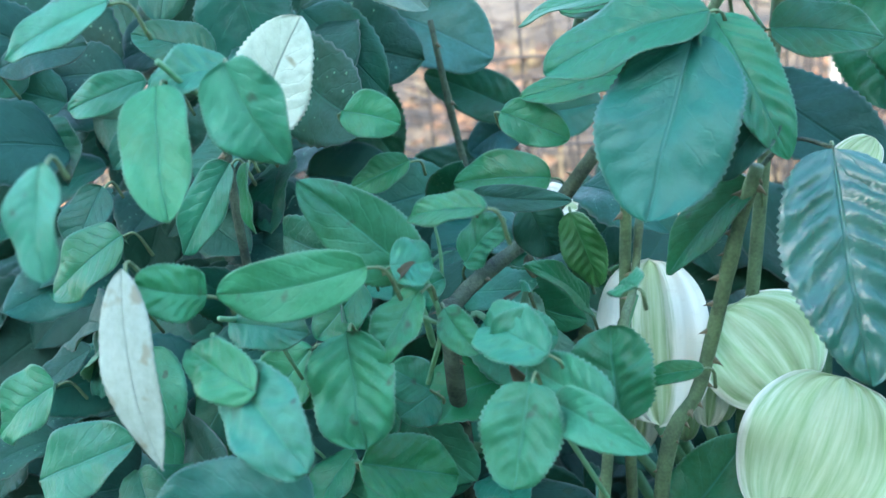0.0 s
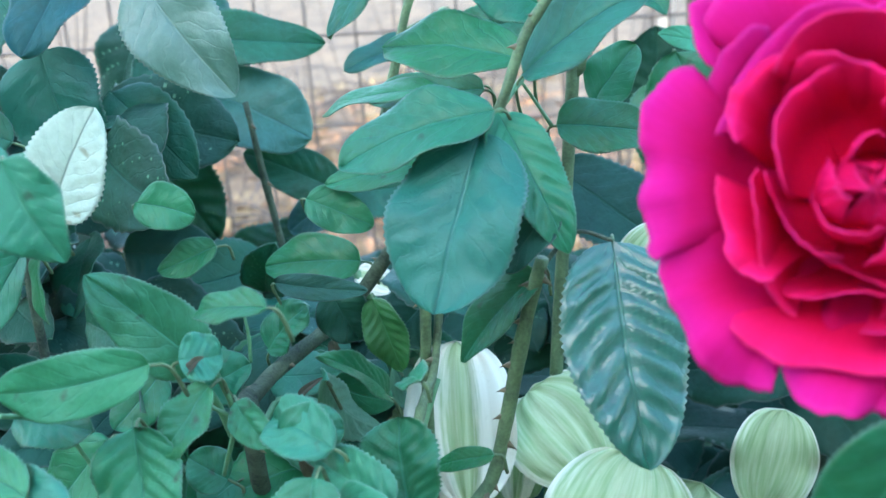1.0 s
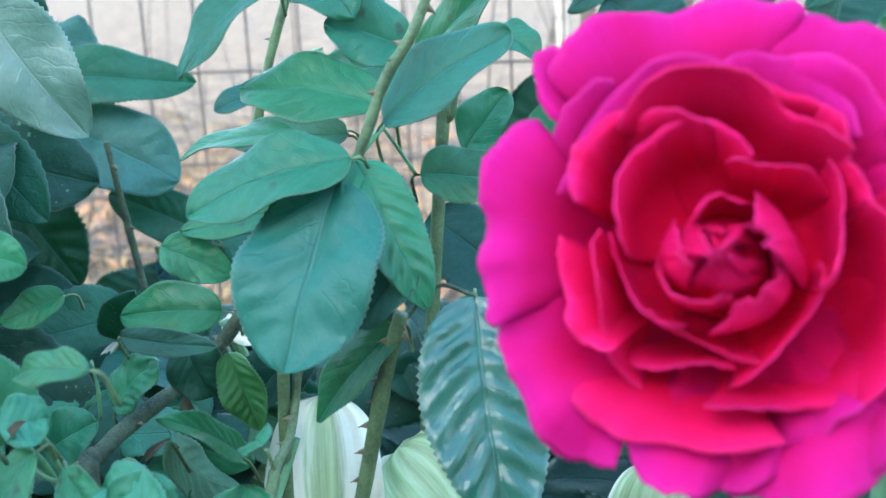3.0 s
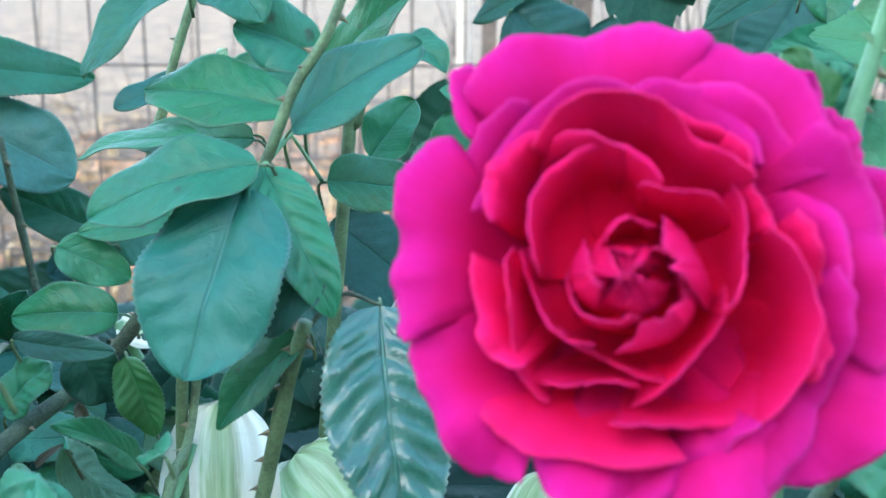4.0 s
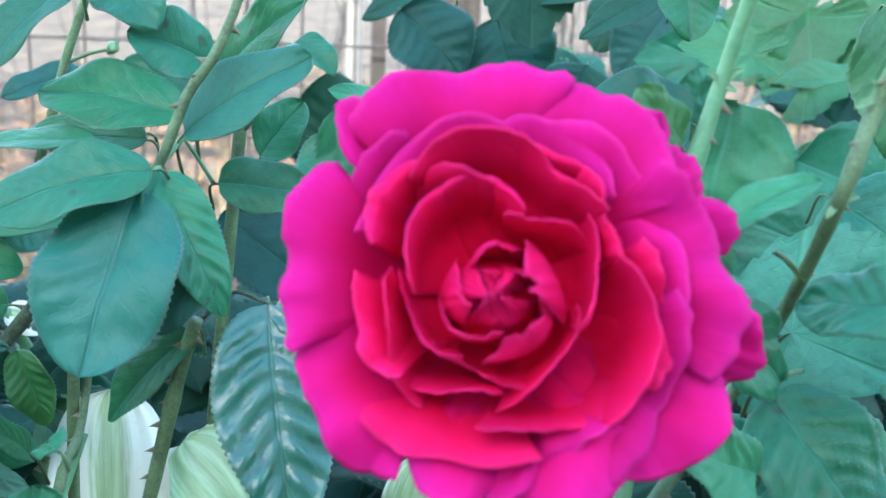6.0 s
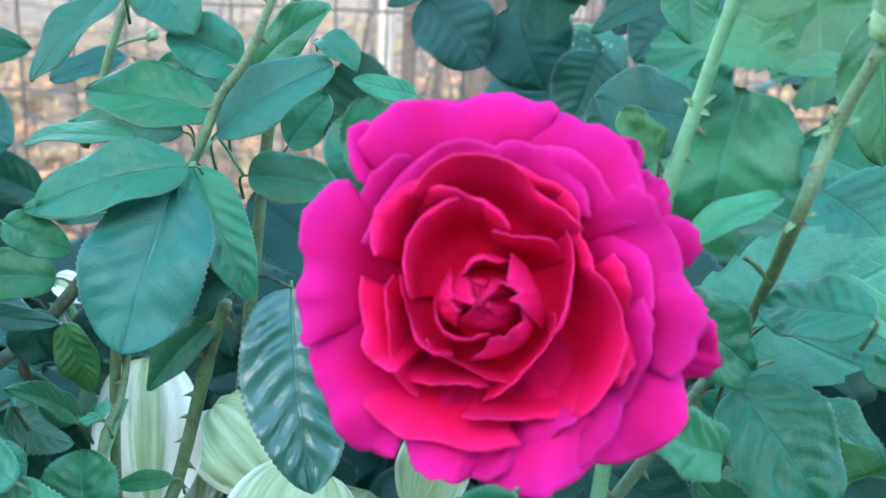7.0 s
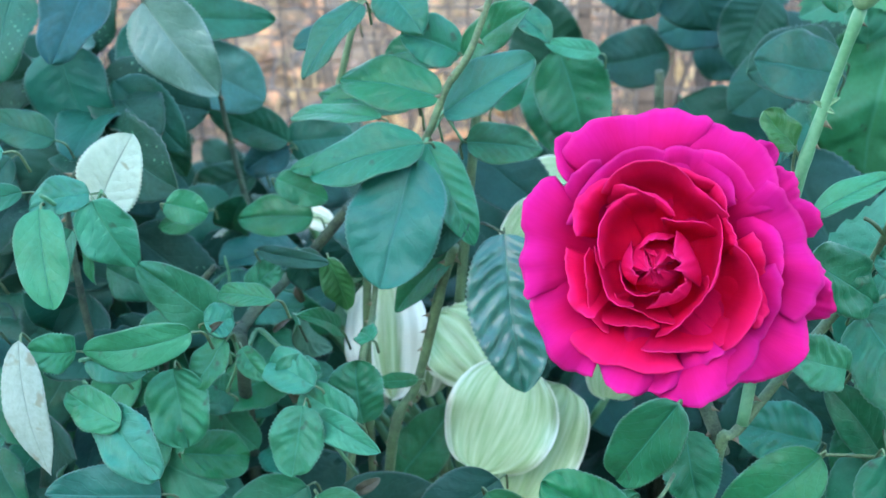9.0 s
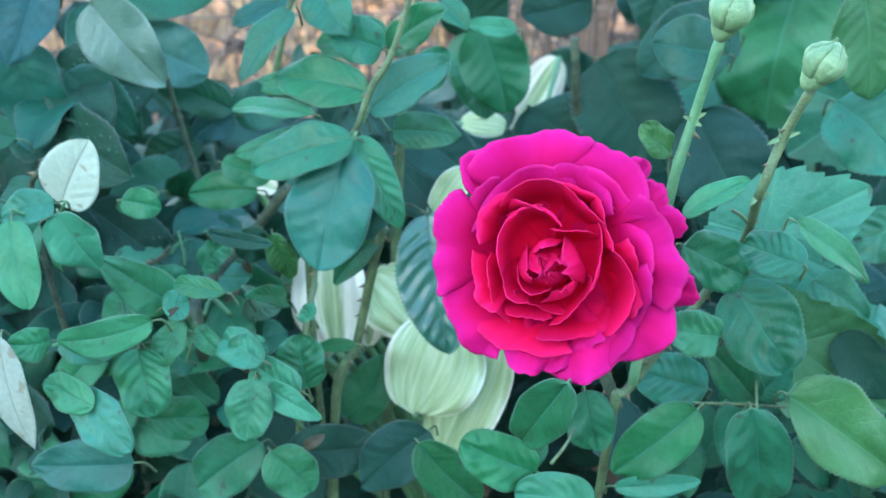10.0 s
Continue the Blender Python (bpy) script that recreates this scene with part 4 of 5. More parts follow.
leaf(shade, deep, (-0.0279, 0.4200, 0.6355), (-0.0275, 0.4200, 0.6946), 0.0476, 0, 8, 20)
leaf(right, dark, (0.0901, 0.1200, 0.6603), (0.0807, 0.1200, 0.6412), 0.0155, 0, 10, 20)
leaf(lobed, fresh, (0.1181, 0.1100, 0.5990), (0.1646, 0.1000, 0.5662), 0.0503, 0, 8, 20, 'lobed')
leaf(lobed, dark, (0.1777, 0.1400, 0.5445), (0.1349, 0.1400, 0.5667), 0.0458, 0, 8, 20, 'lobed')
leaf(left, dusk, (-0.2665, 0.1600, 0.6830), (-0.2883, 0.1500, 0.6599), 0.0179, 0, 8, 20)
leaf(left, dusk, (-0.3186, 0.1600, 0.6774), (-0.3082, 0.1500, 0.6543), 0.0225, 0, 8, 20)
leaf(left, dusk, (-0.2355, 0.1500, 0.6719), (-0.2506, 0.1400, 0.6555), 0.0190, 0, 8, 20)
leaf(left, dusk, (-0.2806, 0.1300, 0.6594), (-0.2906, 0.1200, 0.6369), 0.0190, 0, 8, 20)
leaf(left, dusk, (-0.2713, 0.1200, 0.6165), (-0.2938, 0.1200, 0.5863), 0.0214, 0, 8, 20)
leaf(left, dark, (-0.1884, 0.1200, 0.6283), (-0.2020, 0.1100, 0.6133), 0.0176, 0, 8, 20)
leaf(shade, deep, (0.0530, 0.3000, 0.7580), (0.0553, 0.3000, 0.7246), 0.0387, 0, 10, 20, 'lobed')
leaf(shade, deep, (0.1091, 0.2800, 0.7492), (0.0694, 0.2700, 0.7295), 0.0139, 0, 14, 25)
leaf(lobed, dark, (0.0897, 0.2000, 0.7596), (0.0896, 0.1900, 0.7370), 0.0213, 0, 10, 20)
leaf(shade, deep, (0.0272, 0.3600, 0.7468), (-0.0159, 0.3600, 0.7270), 0.0188, 0, 10, 20)
leaf(shade, deep, (0.0949, 0.3000, 0.7562), (0.0566, 0.3000, 0.7410), 0.0141, 0, 10, 20)
leaf(shade, deep, (0.0020, 0.3400, 0.7334), (0.0303, 0.3300, 0.7028), 0.0414, 0, 8, 20)
leaf(shade, deep, (0.0492, 0.3600, 0.7296), (0.0652, 0.3500, 0.6887), 0.0490, 0, 8, 20)
leaf(shade, deep, (0.0903, 0.3400, 0.7112), (0.0747, 0.3300, 0.6729), 0.0367, 0, 8, 20)
leaf(shade, deep, (0.1089, 0.3200, 0.6821), (0.0686, 0.3000, 0.6567), 0.0367, 0, 8, 20)
leaf(left, withered, (-0.1146, 0.0500, 0.6199), (-0.1193, 0.0450, 0.6286), 0.0028, 0, 30, 60)
leaf(left, withered, (-0.1260, 0.0700, 0.6183), (-0.1290, 0.0650, 0.6266), 0.0039, 0, 30, 80)
leaf(left, withered, (-0.1046, 0.0600, 0.5835), (-0.0953, 0.0600, 0.5898), 0.0050, 0, 30, 60)
leaf(left, withered, (-0.1567, 0.0680, 0.6484), (-0.1504, 0.0640, 0.6552), 0.0028, 0, 30, 60)
leaf(left, withered, (-0.1418, 0.1500, 0.6261), (-0.1396, 0.1500, 0.6183), 0.0040, 0, 40, 90)
leaf(left, withered, (-0.1491, 0.1300, 0.6140), (-0.1402, 0.1300, 0.6213), 0.0024, 0, 30, 90)
leaf(shade, deep, (0.2888, 0.4500, 0.7171), (0.2637, 0.4400, 0.6691), 0.0553, 0, 8, 20)
leaf(shade, deep, (0.1598, 0.4400, 0.7356), (0.1290, 0.4300, 0.6927), 0.0403, 0, 8, 20)
leaf(shade, deep, (0.1426, 0.4600, 0.7401), (0.1201, 0.4500, 0.7057), 0.0318, 0, 8, 20)


def hosta_leaf(base, tip, width, roll=0, fold=8, bend=20, mat=hosta_mat):
    leaf_count[0] += 1
    m, length = placed(base, tip, roll)
    ob = part("leaf", blade("leaf", length, width, fold, bend, leaf_count[0], rows=30, half=10, fat=0.42, tooth=0.0, quilt=0.0, ribs=0.02, wavy=0.8, point=0.4), (mat, mat), hosta)
    ob.matrix_basis = m
    inv = m.inverted()
    foot = Vector((hosta.location.x, hosta.location.y, 0.3))
    stalk = tube_mesh("stalk", [inv @ foot, inv @ (Vector(base) * 0.6 + foot * 0.4 + Vector((0, 0.01, 0.02))), inv @ Vector(base)], 0.003, 0.0022, 8, 0, 4)
    part("stalk", stalk, young_mat, ob)


hosta_leaf((-0.0573, 0.1850, 0.5600), (-0.0831, 0.2000, 0.5854), 0.0473, 0, 6, 20)
hosta_leaf((-0.0626, 0.1500, 0.5284), (-0.0429, 0.1750, 0.5721), 0.0540, 0, 6, 20)
hosta_leaf((-0.1050, 0.1750, 0.5517), (-0.1080, 0.1950, 0.6077), 0.0420, 0, 6, 20, mat=hosta_white)
hosta_leaf((-0.0895, 0.1900, 0.5438), (-0.0852, 0.2000, 0.5830), 0.0159, 0, 6, 20, mat=hosta_white)
hosta_leaf((-0.0852, 0.2000, 0.5405), (-0.0791, 0.2100, 0.5849), 0.0133, 0, 6, 20)
hosta_leaf((0.0007, 0.2000, 0.5383), (0.0090, 0.2000, 0.5773), 0.0312, 0, 6, 20)
hosta_leaf((-0.1577, 0.2300, 0.5791), (-0.1253, 0.2200, 0.5629), 0.0149, 0, 6, 20)
hosta_leaf((-0.1003, 0.2100, 0.5268), (-0.1044, 0.2100, 0.5793), 0.0195, 0, 6, 20)
hosta_leaf((-0.1188, 0.2150, 0.5182), (-0.1093, 0.2150, 0.5748), 0.0177, 0, 6, 20, mat=hosta_white)
hosta_leaf((0.0437, 0.6000, 0.5516), (0.0023, 0.6000, 0.4758), 0.0390, 0, 6, 20, mat=hosta_white)
hosta_leaf((-0.0381, 0.3600, 0.6024), (-0.0083, 0.3600, 0.5977), 0.0179, 0, 6, 20)
hosta_leaf((-0.1958, 0.2400, 0.6125), (-0.2054, 0.2400, 0.5930), 0.0117, 0, 6, 20, mat=hosta_white)
hosta_leaf((-0.1601, 0.2600, 0.6147), (-0.1444, 0.2600, 0.6070), 0.0132, 0, 6, 20, mat=hosta_white)
hosta_leaf((-0.2087, 0.1400, 0.5915), (-0.2108, 0.1400, 0.5801), 0.0051, 0, 6, 20, mat=hosta_white)
hosta_leaf((-0.0496, 0.2000, 0.6232), (-0.0326, 0.2000, 0.6479), 0.0177, 0, 6, 20)
hosta_leaf((-0.0500, 0.1600, 0.4923), (-0.0213, 0.1800, 0.5585), 0.0513, 0, 6, 20)


# ---- the bloom ----
def petal_mesh(name, theta, spread, profile, seed, ruffle=0.0012, roll_out=0.003, notch=0.0, skew=0.0, wave=0.0008, lean=0.0, ends=0.3):
    """A cupped petal on a surface of revolution: profile is (r, z) from the base to the rim; spread is its half angle in degrees."""
    rnd = random.Random(seed)
    rows, cols = 22, 41
    pr = smooth_path([(r, 0, z) for r, z in profile], 8)
    total = len(pr) - 1
    p1, p2, p3 = (rnd.uniform(0, 6.3) for _ in range(3))
    verts, uvs = [], []
    for i in range(rows + 1):
        for k in range(cols + 1):
            u = 2 * k / cols - 1
            s = i / rows
            reach = 1 - ends * abs(u) ** 3 + lean * u - notch * math.exp(-(u / 0.18) ** 2) + 0.03 * math.sin(u * 3.4 + p1) + 0.014 * math.sin(u * 9 + p2) + 0.04 * noise.noise(Vector((u * 6, p1, p3))) + 0.016 * noise.noise(Vector((u * 19, p2, p3)))
            q = min(s * reach, 1) * total
            j = min(int(q), total - 1)
            p = pr[j].lerp(pr[j + 1], q - j)
            edge = max(s ** 3, abs(u) ** 4 * 0.8 * min(1, s * 2))
            fan = 0.5 + 0.5 * s ** 0.55
            a = radians(theta) + radians(spread) * u * fan
            r, z = p.x, p.z
            z -= roll_out * edge ** 2 * 1.2
            z += 0.00025 * math.sin(u * 11 + p2) * s
            r += 0.00012 * edge * math.sin(u * 19 + p1)
            r += roll_out * edge ** 2 * 0.3
            wob = ruffle * edge * (math.sin(u * 3.1 + p2) + 0.4 * math.sin(u * 6.1 + p3) + 0.07 * math.sin(u * 14 + p1))
            z += wob
            r += (wave * math.sin(u * 3 + p3) - skew * 0.6 * u) * s
            z += wave * math.sin(s * 5 + u * 4 + p1) * s + skew * u * s
            verts.append((r * math.cos(a), r * math.sin(a), z))
            uvs.append((k / cols, s))
    faces = []
    w = cols + 1
    for i in range(rows):
        for k in range(cols):
            faces.append((i * w + k, i * w + k + 1, (i + 1) * w + k + 1, (i + 1) * w + k))
    me = bpy.data.meshes.new(name)
    me.from_pydata(verts, [], faces)
    layer = me.uv_layers.new(name="uv")
    for loop in me.loops:
        layer.data[loop.index].uv = uvs[loop.vertex_index]
    me.shade_smooth()
    return me


BLOOM_AXIS = Vector((-0.13, -0.9, 0.42)).normalized()
bloom_x = Vector((0, 0, 1)).cross(BLOOM_AXIS).normalized()
bloom_y = BLOOM_AXIS.cross(bloom_x)
BLOOM = Matrix.Translation((-0.0032, 0.0068, 0.7068)) @ Matrix((bloom_x, bloom_y, BLOOM_AXIS)).transposed().to_4x4()


def bloom(plant):
    core = part("bloom", tube_mesh("bloom", [(0, 0, -0.034), (0, 0, -0.026), (0, 0, -0.0185)], 0.004, 0.006, 14), bud_mat, plant, "open magenta rose bloom with many ruffled petals")
    core.matrix_basis = BLOOM
    seed = [0]

    def petal(theta, spread, profile, at=(0, 0), mat=petal_inner, **how):
        seed[0] += 1
        me = petal_mesh("petal", theta, spread, profile, seed[0], **how)
        ob = part("petal", me, mat, core)
        ob.location = (at[0], at[1], 0)
        thick = ob.modifiers.new("thickness", "SOLIDIFY")
        thick.thickness = 0.0003

    bm = bmesh.new()
    bmesh.ops.create_icosphere(bm, subdivisions=3, radius=0.0085)
    for v in bm.verts:
        v.co = Vector((v.co.x, v.co.y, v.co.z * 0.9 - 0.0095)) * (1 + 0.06 * noise.noise(v.co * 500))
    for f in bm.faces:
        f.smooth = True
    part("heart", bm, petal_inner, core)

    # outermost: broad, flung open, edges rolled back
    for theta, spread, r, rim, lean, skew, notch, ends in (
            (103, 31, 0.0475, -0.005, -0.02, 0.002, 0.02, 0.18), (125, 14, 0.0470, -0.007, 0.0, 0.004, 0.0, 0.25), (60, 30, 0.0452, -0.005, -0.02, -0.003, 0.03, 0.18),
            (51, 9, 0.0482, -0.010, 0.0, -0.002, 0.0, 0.22), (30, 15, 0.0495, -0.008, 0.0, 0.002, 0.03, 0.22), (12, 30, 0.0455, -0.003, 0.0, 0.002, 0.03, 0.18),
            (-4, 12, 0.0518, -0.008, 0.0, 0.003, 0.0, 0.26), (-34, 23, 0.0472, -0.007, 0.0, -0.003, 0.03, 0.18), (-66, 25, 0.0410, -0.003, 0.05, 0.002, 0.04, 0.18),
            (-90, 26, 0.0380, -0.006, 0.06, -0.002, 0.03, 0.18), (-146, 31, 0.0400, -0.004, 0.02, -0.001, 0.03, 0.18), (170, 29, 0.0415, -0.002, 0.03, 0.003, 0.03, 0.17)):
        petal(theta, spread, [(0.005, -0.024), (r * 0.45, -0.016), (r * 0.78, rim - 0.003), (r, rim)],
              mat=petal_outer, notch=notch, ruffle=0.0021, roll_out=0.0024, skew=skew, wave=0.0017, lean=lean, ends=ends)
    # second row, each leaning its own way
    for theta, spread, r, rim, roll, lean, skew, mat in (
            (-104, 34, 0.0325, -0.002, 0.0016, 0.02, 0.002, petal_inner), (-30, 36, 0.0388, -0.002, 0.0020, -0.03, 0.003, petal_outer),
            (36, 38, 0.0372, -0.002, 0.0022, -0.03, -0.002, petal_outer), (114, 44, 0.0332, -0.002, 0.0018, 0.06, 0.003, petal_outer),
            (198, 27, 0.0262, 0.000, 0.0012, 0.0, 0.004, petal_inner), (72, 30, 0.0352, -0.003, 0.0022, 0.0, -0.003, petal_outer),
            (-72, 26, 0.0348, -0.003, 0.0018, 0.03, 0.003, petal_outer), (147, 27, 0.0378, -0.004, 0.0020, 0.0, -0.003, petal_outer), (-2, 26, 0.0332, 0.000, 0.0014, 0.0, 0.003, petal_inner)):
        petal(theta, spread, [(0.005, -0.023), (r * 0.55, -0.018), (r * 0.84, rim - 0.005), (r, rim)],
              mat=mat, roll_out=roll, ruffle=0.0020, skew=skew, wave=0.0017, notch=0.04, lean=lean, ends=0.2)
    # cup, open wider towards the lower side
    for theta, spread, r, rim, roll, skew, at in (
            (86, 44, 0.0292, 0.002, 0.0014, 0.004, (0.0, 0.001)), (70, 32, 0.0268, 0.003, 0.0006, -0.004, (0.001, 0.001)), (138, 26, 0.0270, 0.005, 0.0050, 0.004, (0.0, 0.001)),
            (42, 22, 0.0262, 0.004, 0.0012, -0.005, (0.001, 0.0)), (-18, 42, 0.0292, 0.002, 0.0010, 0.006, (0.001, -0.001)), (-62, 36, 0.0252, 0.000, 0.0012, -0.004, (0.001, -0.002)),
            (-110, 30, 0.0188, -0.002, 0.0008, 0.003, (0.0, -0.001)), (204, 38, 0.0208, 0.001, 0.0006, -0.004, (-0.001, 0.0)), (110, 24, 0.0226, 0.005, 0.0024, -0.005, (0.0, 0.001))):
        petal(theta, spread, [(0.004, -0.021), (r * 0.68, -0.017), (r * 0.92, rim - 0.006), (r, rim)],
              at=at, roll_out=roll, ruffle=0.0019, skew=skew, wave=0.0016, notch=0.05, ends=0.22)
    for theta, spread, r, rim, roll, skew, at in (
            (142, 48, 0.0172, 0.006, 0.0014, 0.006, (-0.001, 0.001)), (102, 32, 0.0186, 0.006, 0.0030, -0.006, (0.0, 0.001)), (16, 44, 0.0182, 0.004, -0.0018, -0.008, (0.002, 0.0)),
            (-44, 44, 0.0158, 0.001, 0.0006, 0.005, (0.001, -0.001)), (-104, 42, 0.0136, -0.001, 0.0008, -0.003, (0.0, -0.001)), (208, 44, 0.0142, 0.003, 0.0010, 0.005, (-0.001, 0.0)),
            (60, 30, 0.0150, 0.005, 0.0016, 0.005, (0.001, 0.001))):
        petal(theta, spread, [(0.003, -0.020), (r * 0.8, -0.014), (r, rim - 0.006), (r * 1.03, rim)],
              at=at, roll_out=roll, ruffle=0.0018, skew=skew, notch=0.06, ends=0.26, wave=0.0012)
    # crumpled heart
    rnd = random.Random(8)
    for i in range(18):
        r = 0.0112 - 0.00056 * i
        theta = 40 + 137.5 * i + rnd.uniform(-25, 25)
        top = 0.006 + rnd.uniform(-0.0035, 0.0015) - 0.0001 * i
        shut = rnd.uniform(0.5, 0.95) if i < 6 else rnd.uniform(0.02, 0.5)
        off = (rnd.uniform(-0.0015, 0.0015), rnd.uniform(-0.0015, 0.0015))
        petal(theta, rnd.uniform(34, 66), [(0.0008, -0.014), (r * 0.8, -0.010), (r * rnd.uniform(0.95, 1.15), -0.003), (r * shut, top)],
              at=off, roll_out=rnd.uniform(-0.0006, 0.0014), ruffle=0.0014, notch=rnd.uniform(0, 0.14), skew=rnd.uniform(-0.004, 0.005))


bloom(right)


def bud_radius(z):
    """Radius of a closed bud at the height z, for a bud of half width one: the hip, a waist, the body and the tip."""
    marks = ((-1.5, 0.3), (-1.2, 0.5), (-0.92, 0.62), (-0.7, 0.66), (-0.35, 0.9), (0.0, 1.0), (0.35, 0.95), (0.7, 0.7), (0.95, 0.38), (1.15, 0.06))
    for (z0, r0), (z1, r1) in zip(marks, marks[1:]):
        if z <= z1:
            k = (z - z0) / (z1 - z0)
            k = k * k * (3 - 2 * k)
            return r0 + (r1 - r0) * k
    return 0.05


def bud(plant, place, size, lean):
    """A closed flower bud on its hip, wrapped in five pointed sepals."""
    around, rings = 30, 30
    verts, faces = [], []
    for j in range(rings + 1):
        z = -1.5 + 2.65 * j / rings
        for i in range(around):
            a = 2 * math.pi * i / around
            twist = a + 0.5 * max(0, z)
            r = bud_radius(z) * (1 + (0.05 * max(0, z + 0.3)) * math.sin(3 * twist) + 0.015 * noise.noise(Vector((math.cos(a) * 2, math.sin(a) * 2, z * 3))))
            verts.append((r * math.cos(a) * size, r * math.sin(a) * size, z * size))
    for j in range(rings):
        for i in range(around):
            i2 = (i + 1) % around
            faces.append((j * around + i, j * around + i2, (j + 1) * around + i2, (j + 1) * around + i))
    faces += [tuple(reversed(range(around))), tuple(range(rings * around, (rings + 1) * around))]
    me = bpy.data.meshes.new("bud")
    me.from_pydata(verts, [], faces)
    me.shade_smooth()
    ob = part("bud", me, bud_mat, plant, "closed green rose bud")
    ob.matrix_basis = Matrix.Translation(place) @ Euler([radians(v) for v in lean]).to_matrix().to_4x4()
    for i in range(5):
        rnd = random.Random(i + int(size * 1e5))
        a0 = 2 * math.pi * i / 5 + rnd.uniform(-0.15, 0.15)
        top = rnd.uniform(1.05, 1.4)
        verts, faces = [], []
        for k in range(15):
            s = k / 14
            z = -0.78 + (top + 0.78) * s
            w = 0.62 * min(1, 0.55 + 1.5 * s) * (1 - s ** 1.7) + 0.015
            flare = 0.1 * max(0, s - 0.75) * 4 * (i % 2)
            for u in (-1, -0.5, 0, 0.5, 1):
                r = bud_radius(min(z, 1.05)) * 1.0 + 0.05 + flare - 0.03 * abs(u) + 0.03 * (1 - abs(u))
                a = a0 + u * w / max(0.45, bud_radius(min(z, 1.0))) * (1 if k % 2 else 0.93) + 0.25 * max(0, z)
                verts.append((size * r * math.cos(a), size * r * math.sin(a), size * z))
        for k in range(14):
            for u in range(4):
                faces.append((k * 5 + u, k * 5 + u + 1, k * 5 + u + 6, k * 5 + u + 5))
        me = bpy.data.meshes.new("sepal")
        me.from_pydata(verts, [], faces)
        me.shade_smooth()
        sep = part("sepal", me, sepal_mat, ob)
        sep.modifiers.new("thickness", "SOLIDIFY").thickness = 0.0003



bud(mid, (-0.1192, 0.2900, 0.7179), 0.0026, (20, 40, 0))
cane(mid, [(-0.1388, 0.2900, 0.7108), (-0.1284, 0.2900, 0.7151), (-0.1211, 0.2900, 0.7169)], 0.0009, 0.0007, cane_mat, 0, name="twig")
bud(right, (0.0600, 0.0457, 0.7837), 0.0074, (8, 14, 0))
bud(right, (0.0883, 0.0289, 0.7708), 0.0070, (8, 26, 0))


# ---- leaves further in ----
def fill(plant, mats, count, low, high, size, seed, keep=None):
    """More leaves inside a plant, between the corners low and high."""
    rnd = random.Random(seed)
    shared = []
    for k in range(7):
        mat = mats[k % len(mats)]
        me = blade("leaf", size, size * rnd.uniform(0.55, 0.72), rnd.uniform(6, 18), rnd.uniform(10, 40), seed * 50 + k, rows=24, half=6, fat=0.5, nveins=5)
        me.materials.append(mat)
        me.materials.append(UNDER)
        shared.append(me)
    made = 0
    while made < count:
        base = Vector([rnd.uniform(a, b) for a, b in zip(low, high)])
        if keep and not keep(base):
            continue
        tip = base + Vector((rnd.uniform(-1, 1), rnd.uniform(-0.9, 0.1), rnd.uniform(-0.9, 0.25))).normalized() * size
        m, _ = placed(base, tip, rnd.uniform(-30, 30))
        ob = new("leaf", shared[made % 7])
        ob.parent = plant
        ob.matrix_basis = m @ Matrix.Scale(rnd.uniform(0.75, 1.25), 4)
        made += 1


# the darker leaf colours here carry the shade inside the bushes
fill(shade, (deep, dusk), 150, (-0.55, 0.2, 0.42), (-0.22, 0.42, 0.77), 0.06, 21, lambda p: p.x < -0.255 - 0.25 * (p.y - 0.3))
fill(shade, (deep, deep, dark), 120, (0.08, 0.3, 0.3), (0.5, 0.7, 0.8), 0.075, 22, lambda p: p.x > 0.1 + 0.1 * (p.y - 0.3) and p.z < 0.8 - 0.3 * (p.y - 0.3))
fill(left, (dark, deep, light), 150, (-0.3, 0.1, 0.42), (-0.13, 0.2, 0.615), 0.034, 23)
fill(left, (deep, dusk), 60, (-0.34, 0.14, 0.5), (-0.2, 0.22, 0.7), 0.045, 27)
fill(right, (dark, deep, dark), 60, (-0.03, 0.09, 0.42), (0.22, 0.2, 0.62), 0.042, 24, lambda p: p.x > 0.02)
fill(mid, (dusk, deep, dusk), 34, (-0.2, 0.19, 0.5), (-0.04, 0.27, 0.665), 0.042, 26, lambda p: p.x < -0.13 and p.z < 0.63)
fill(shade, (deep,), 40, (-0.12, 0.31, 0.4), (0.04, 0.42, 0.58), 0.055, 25)


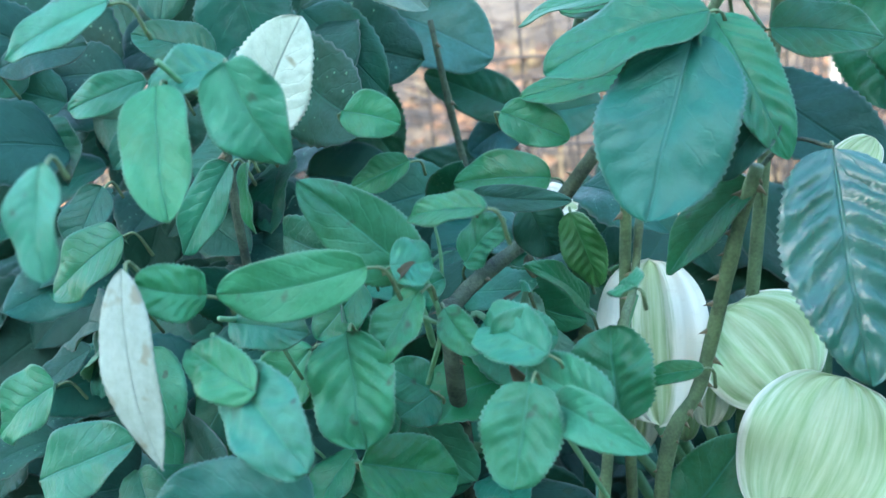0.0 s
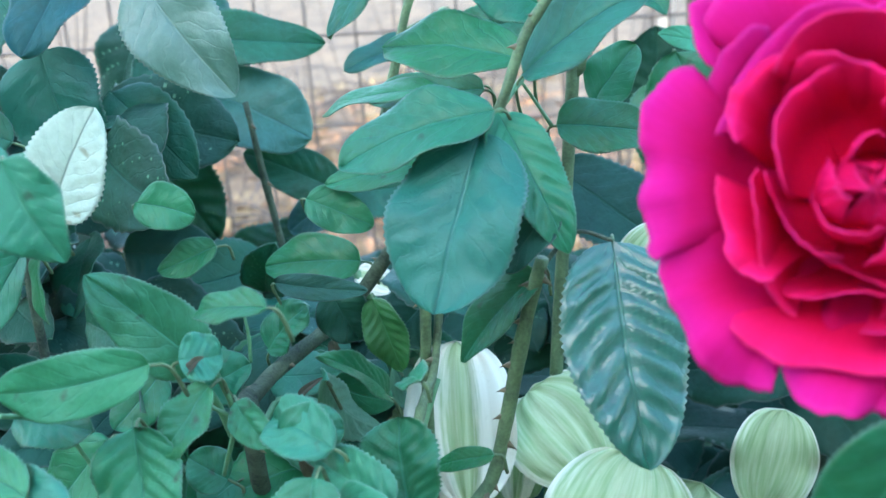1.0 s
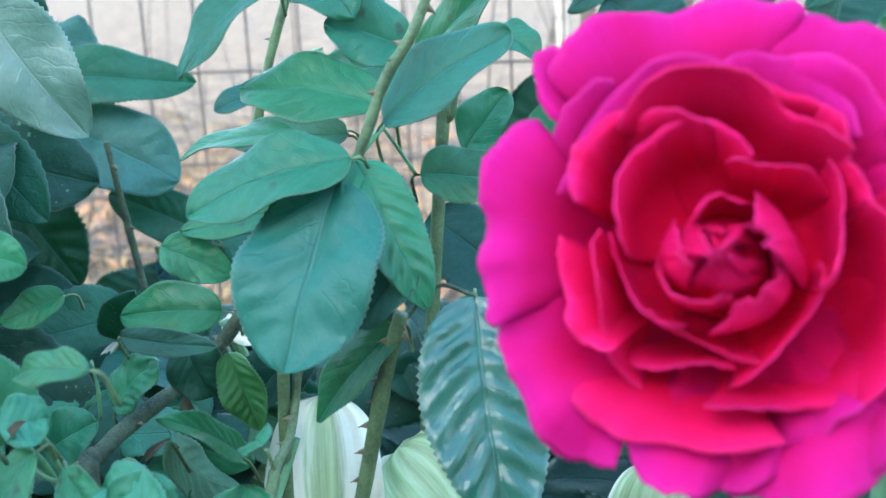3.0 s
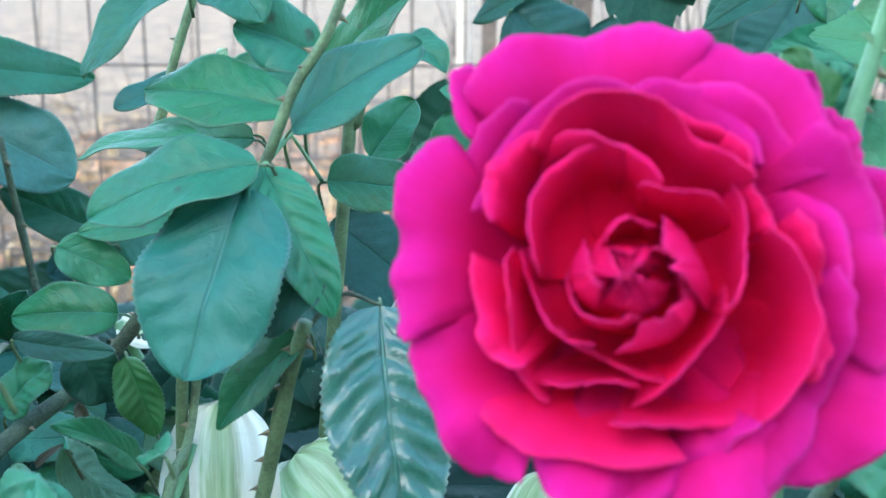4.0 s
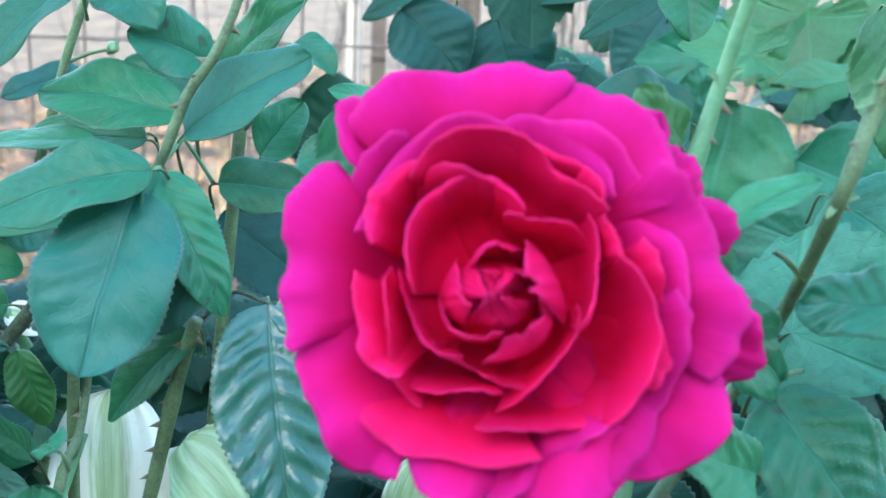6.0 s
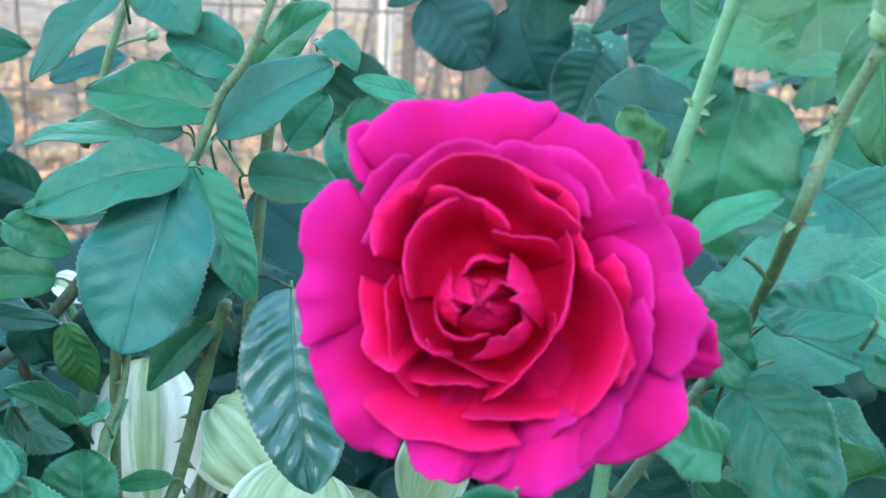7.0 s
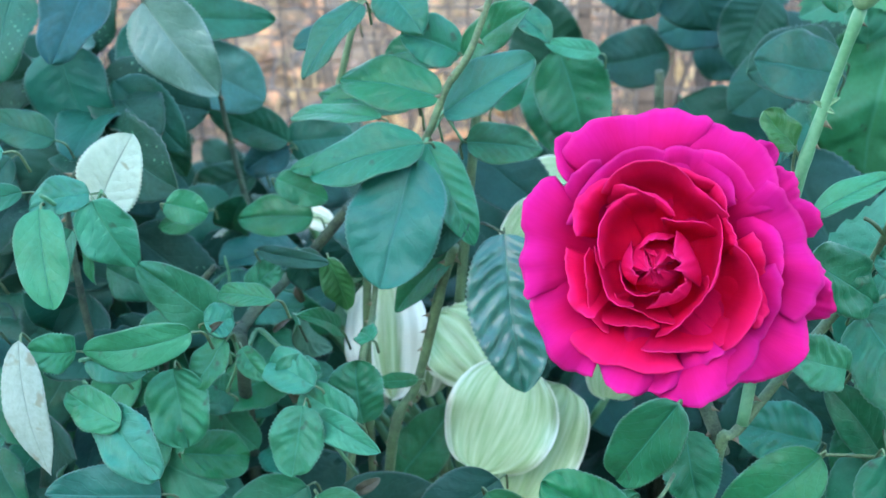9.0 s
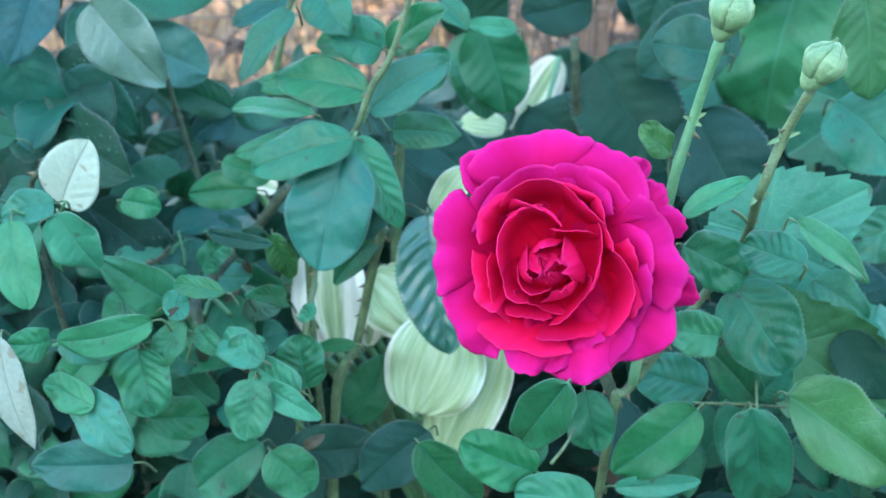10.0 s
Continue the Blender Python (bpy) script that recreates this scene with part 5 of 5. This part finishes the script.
# ---- small growth behind ----
def undergrowth():
    rnd = random.Random(11)
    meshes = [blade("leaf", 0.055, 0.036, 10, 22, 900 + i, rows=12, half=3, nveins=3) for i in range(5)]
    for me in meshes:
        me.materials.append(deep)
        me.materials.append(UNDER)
    growth = tagged(new("undergrowth"), "dense dark leaves low behind the roses, shade painted into their colour", "undergrowth", kind="stuff")
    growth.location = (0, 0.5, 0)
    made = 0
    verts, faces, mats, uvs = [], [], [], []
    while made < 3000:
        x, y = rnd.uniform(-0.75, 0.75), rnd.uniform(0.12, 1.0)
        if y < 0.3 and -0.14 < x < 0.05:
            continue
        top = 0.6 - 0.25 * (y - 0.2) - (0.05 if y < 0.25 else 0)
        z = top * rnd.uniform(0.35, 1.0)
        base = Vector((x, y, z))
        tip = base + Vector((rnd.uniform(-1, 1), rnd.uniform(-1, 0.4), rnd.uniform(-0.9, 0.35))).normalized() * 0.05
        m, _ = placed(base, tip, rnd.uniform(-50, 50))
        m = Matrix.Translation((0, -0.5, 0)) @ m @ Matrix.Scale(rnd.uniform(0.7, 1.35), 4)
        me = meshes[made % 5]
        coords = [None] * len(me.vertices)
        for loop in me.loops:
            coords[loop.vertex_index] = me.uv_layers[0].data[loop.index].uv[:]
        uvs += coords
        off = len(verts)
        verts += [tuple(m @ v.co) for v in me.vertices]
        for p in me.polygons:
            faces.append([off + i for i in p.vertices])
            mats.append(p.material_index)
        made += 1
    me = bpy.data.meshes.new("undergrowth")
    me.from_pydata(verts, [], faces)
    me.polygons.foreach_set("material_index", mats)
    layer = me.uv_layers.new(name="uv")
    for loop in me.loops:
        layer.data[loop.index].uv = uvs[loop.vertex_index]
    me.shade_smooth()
    # both skins in the darkened green, so the low shade is painted in
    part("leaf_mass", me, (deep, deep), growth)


undergrowth()


def dry_stems():
    rnd = random.Random(9)
    verts, faces = [], []
    for i in range(160):
        x, y = (rnd.uniform(-1.3, 1.3), rnd.uniform(1.35, 3.2)) if i < 90 else (rnd.uniform(-0.02, 0.6), rnd.uniform(1.25, 1.9))
        p = [Vector((x, y, -0.02))]
        h = rnd.uniform(0.3, 1.0)
        for k in range(4):
            p.append(p[-1] + Vector((rnd.uniform(-0.06, 0.06), rnd.uniform(-0.06, 0.06), h / 4)))
        me = tube_mesh("stem", p, rnd.uniform(0.002, 0.006), 0.0008, 5, 0, 3)
        off = len(verts)
        verts += [tuple(v.co) for v in me.vertices]
        faces += [[off + j for j in f.vertices] for f in me.polygons]
        bpy.data.meshes.remove(me)
    me = bpy.data.meshes.new("dry_stems")
    me.from_pydata(verts, [], faces)
    me.shade_smooth()
    tagged(part("dry_stems", me, wood_mat), "dry dark plant stems standing behind the fence", "dry stems", kind="stuff")


dry_stems()


def fallen_twigs():
    """Thin crooked branches lying on the open ground behind the fence."""
    rnd = random.Random(41)
    verts, faces = [], []
    for i in range(420):
        y = 1.35 + 4.2 * rnd.random() ** 1.4
        p = [Vector((rnd.uniform(-1.4, 1.2) * (0.6 + 0.35 * y), y, 0.03))]
        a, step = rnd.uniform(0, 6.3), rnd.uniform(0.03, 0.12)
        for k in range(5):
            a += rnd.uniform(-0.6, 0.6)
            p.append(p[-1] + Vector((math.cos(a) * step, math.sin(a) * step, rnd.uniform(-0.005, 0.03))))
        me = tube_mesh("twig", p, rnd.uniform(0.003, 0.009), 0.0012, 5, 0, 2)
        off = len(verts)
        verts += [tuple(v.co) for v in me.vertices]
        faces += [[off + j for j in f.vertices] for f in me.polygons]
        bpy.data.meshes.remove(me)
    me = bpy.data.meshes.new("fallen_twigs")
    me.from_pydata(verts, [], faces)
    me.shade_smooth()
    tagged(part("fallen_twigs", me, wood_mat), "crooked dry twigs lying on the ground behind the fence", "twigs", kind="stuff")


fallen_twigs()


def dry_grass():
    """Bleached grass blades, in loose tufts on the open ground behind the fence."""
    rnd = random.Random(17)
    verts, faces = [], []
    for i in range(620):
        y = 1.25 + 4.5 * rnd.random() ** 1.5
        x = rnd.uniform(-1.3, 1.1) * (0.6 + 0.35 * y)
        lush = rnd.uniform(0.5, 1.3)
        for k in range(14):
            a, lean = rnd.uniform(0, 6.3), rnd.uniform(0.2, 1.3)
            h = rnd.uniform(0.03, 0.085) * lush
            w = rnd.uniform(0.0015, 0.004)
            p = Vector((x + rnd.gauss(0, 0.025), y + rnd.gauss(0, 0.025), 0.0))
            d = Vector((math.cos(a), math.sin(a), 0))
            e = Vector((-d.y, d.x, 0)) * w
            m, t = p + d * h * lean * 0.4 + Vector((0, 0, h * 0.7)), p + d * h * lean + Vector((0, 0, h))
            n = len(verts)
            verts += [tuple(p - e), tuple(p + e), tuple(m + e * 0.8), tuple(m - e * 0.8), tuple(t)]
            faces += [(n, n + 1, n + 2, n + 3), (n + 3, n + 2, n + 4)]
    me = bpy.data.meshes.new("dry_grass")
    me.from_pydata(verts, [], faces)
    tagged(part("dry_grass", me, straw_mat), "short bleached dry grass on the ground behind the fence", "dry grass", kind="stuff")


dry_grass()


def litter():
    rnd = random.Random(3)
    verts, faces = [], []
    for i in range(2600):
        x, y = rnd.uniform(-2.2, 2.0), rnd.uniform(0.5, 4.5)
        a, l, w = rnd.uniform(0, 6.3), rnd.uniform(0.02, 0.06), rnd.uniform(0.008, 0.024)
        p = Vector((x, y, 0.022 + rnd.uniform(0, 0.015)))
        d, e = Vector((math.cos(a), math.sin(a), rnd.uniform(-0.3, 0.3))), Vector((-math.sin(a), math.cos(a), rnd.uniform(-0.5, 0.5)))
        n = len(verts)
        verts += [tuple(p - d * l), tuple(p - e * w + Vector((0, 0, 0.006))), tuple(p + d * l), tuple(p + e * w + Vector((0, 0, 0.006))), tuple(p)]
        faces += [(n, n + 1, n + 4), (n + 1, n + 2, n + 4), (n + 2, n + 3, n + 4), (n + 3, n, n + 4)]
    me = bpy.data.meshes.new("leaf_litter")
    me.from_pydata(verts, [], faces)
    tagged(part("leaf_litter", me, litter_mat), "fallen dry brown leaves on the ground", "leaf litter", kind="stuff")


litter()
for plant in (mid, left, right, shade, hosta, lobed):
    rooted(plant)
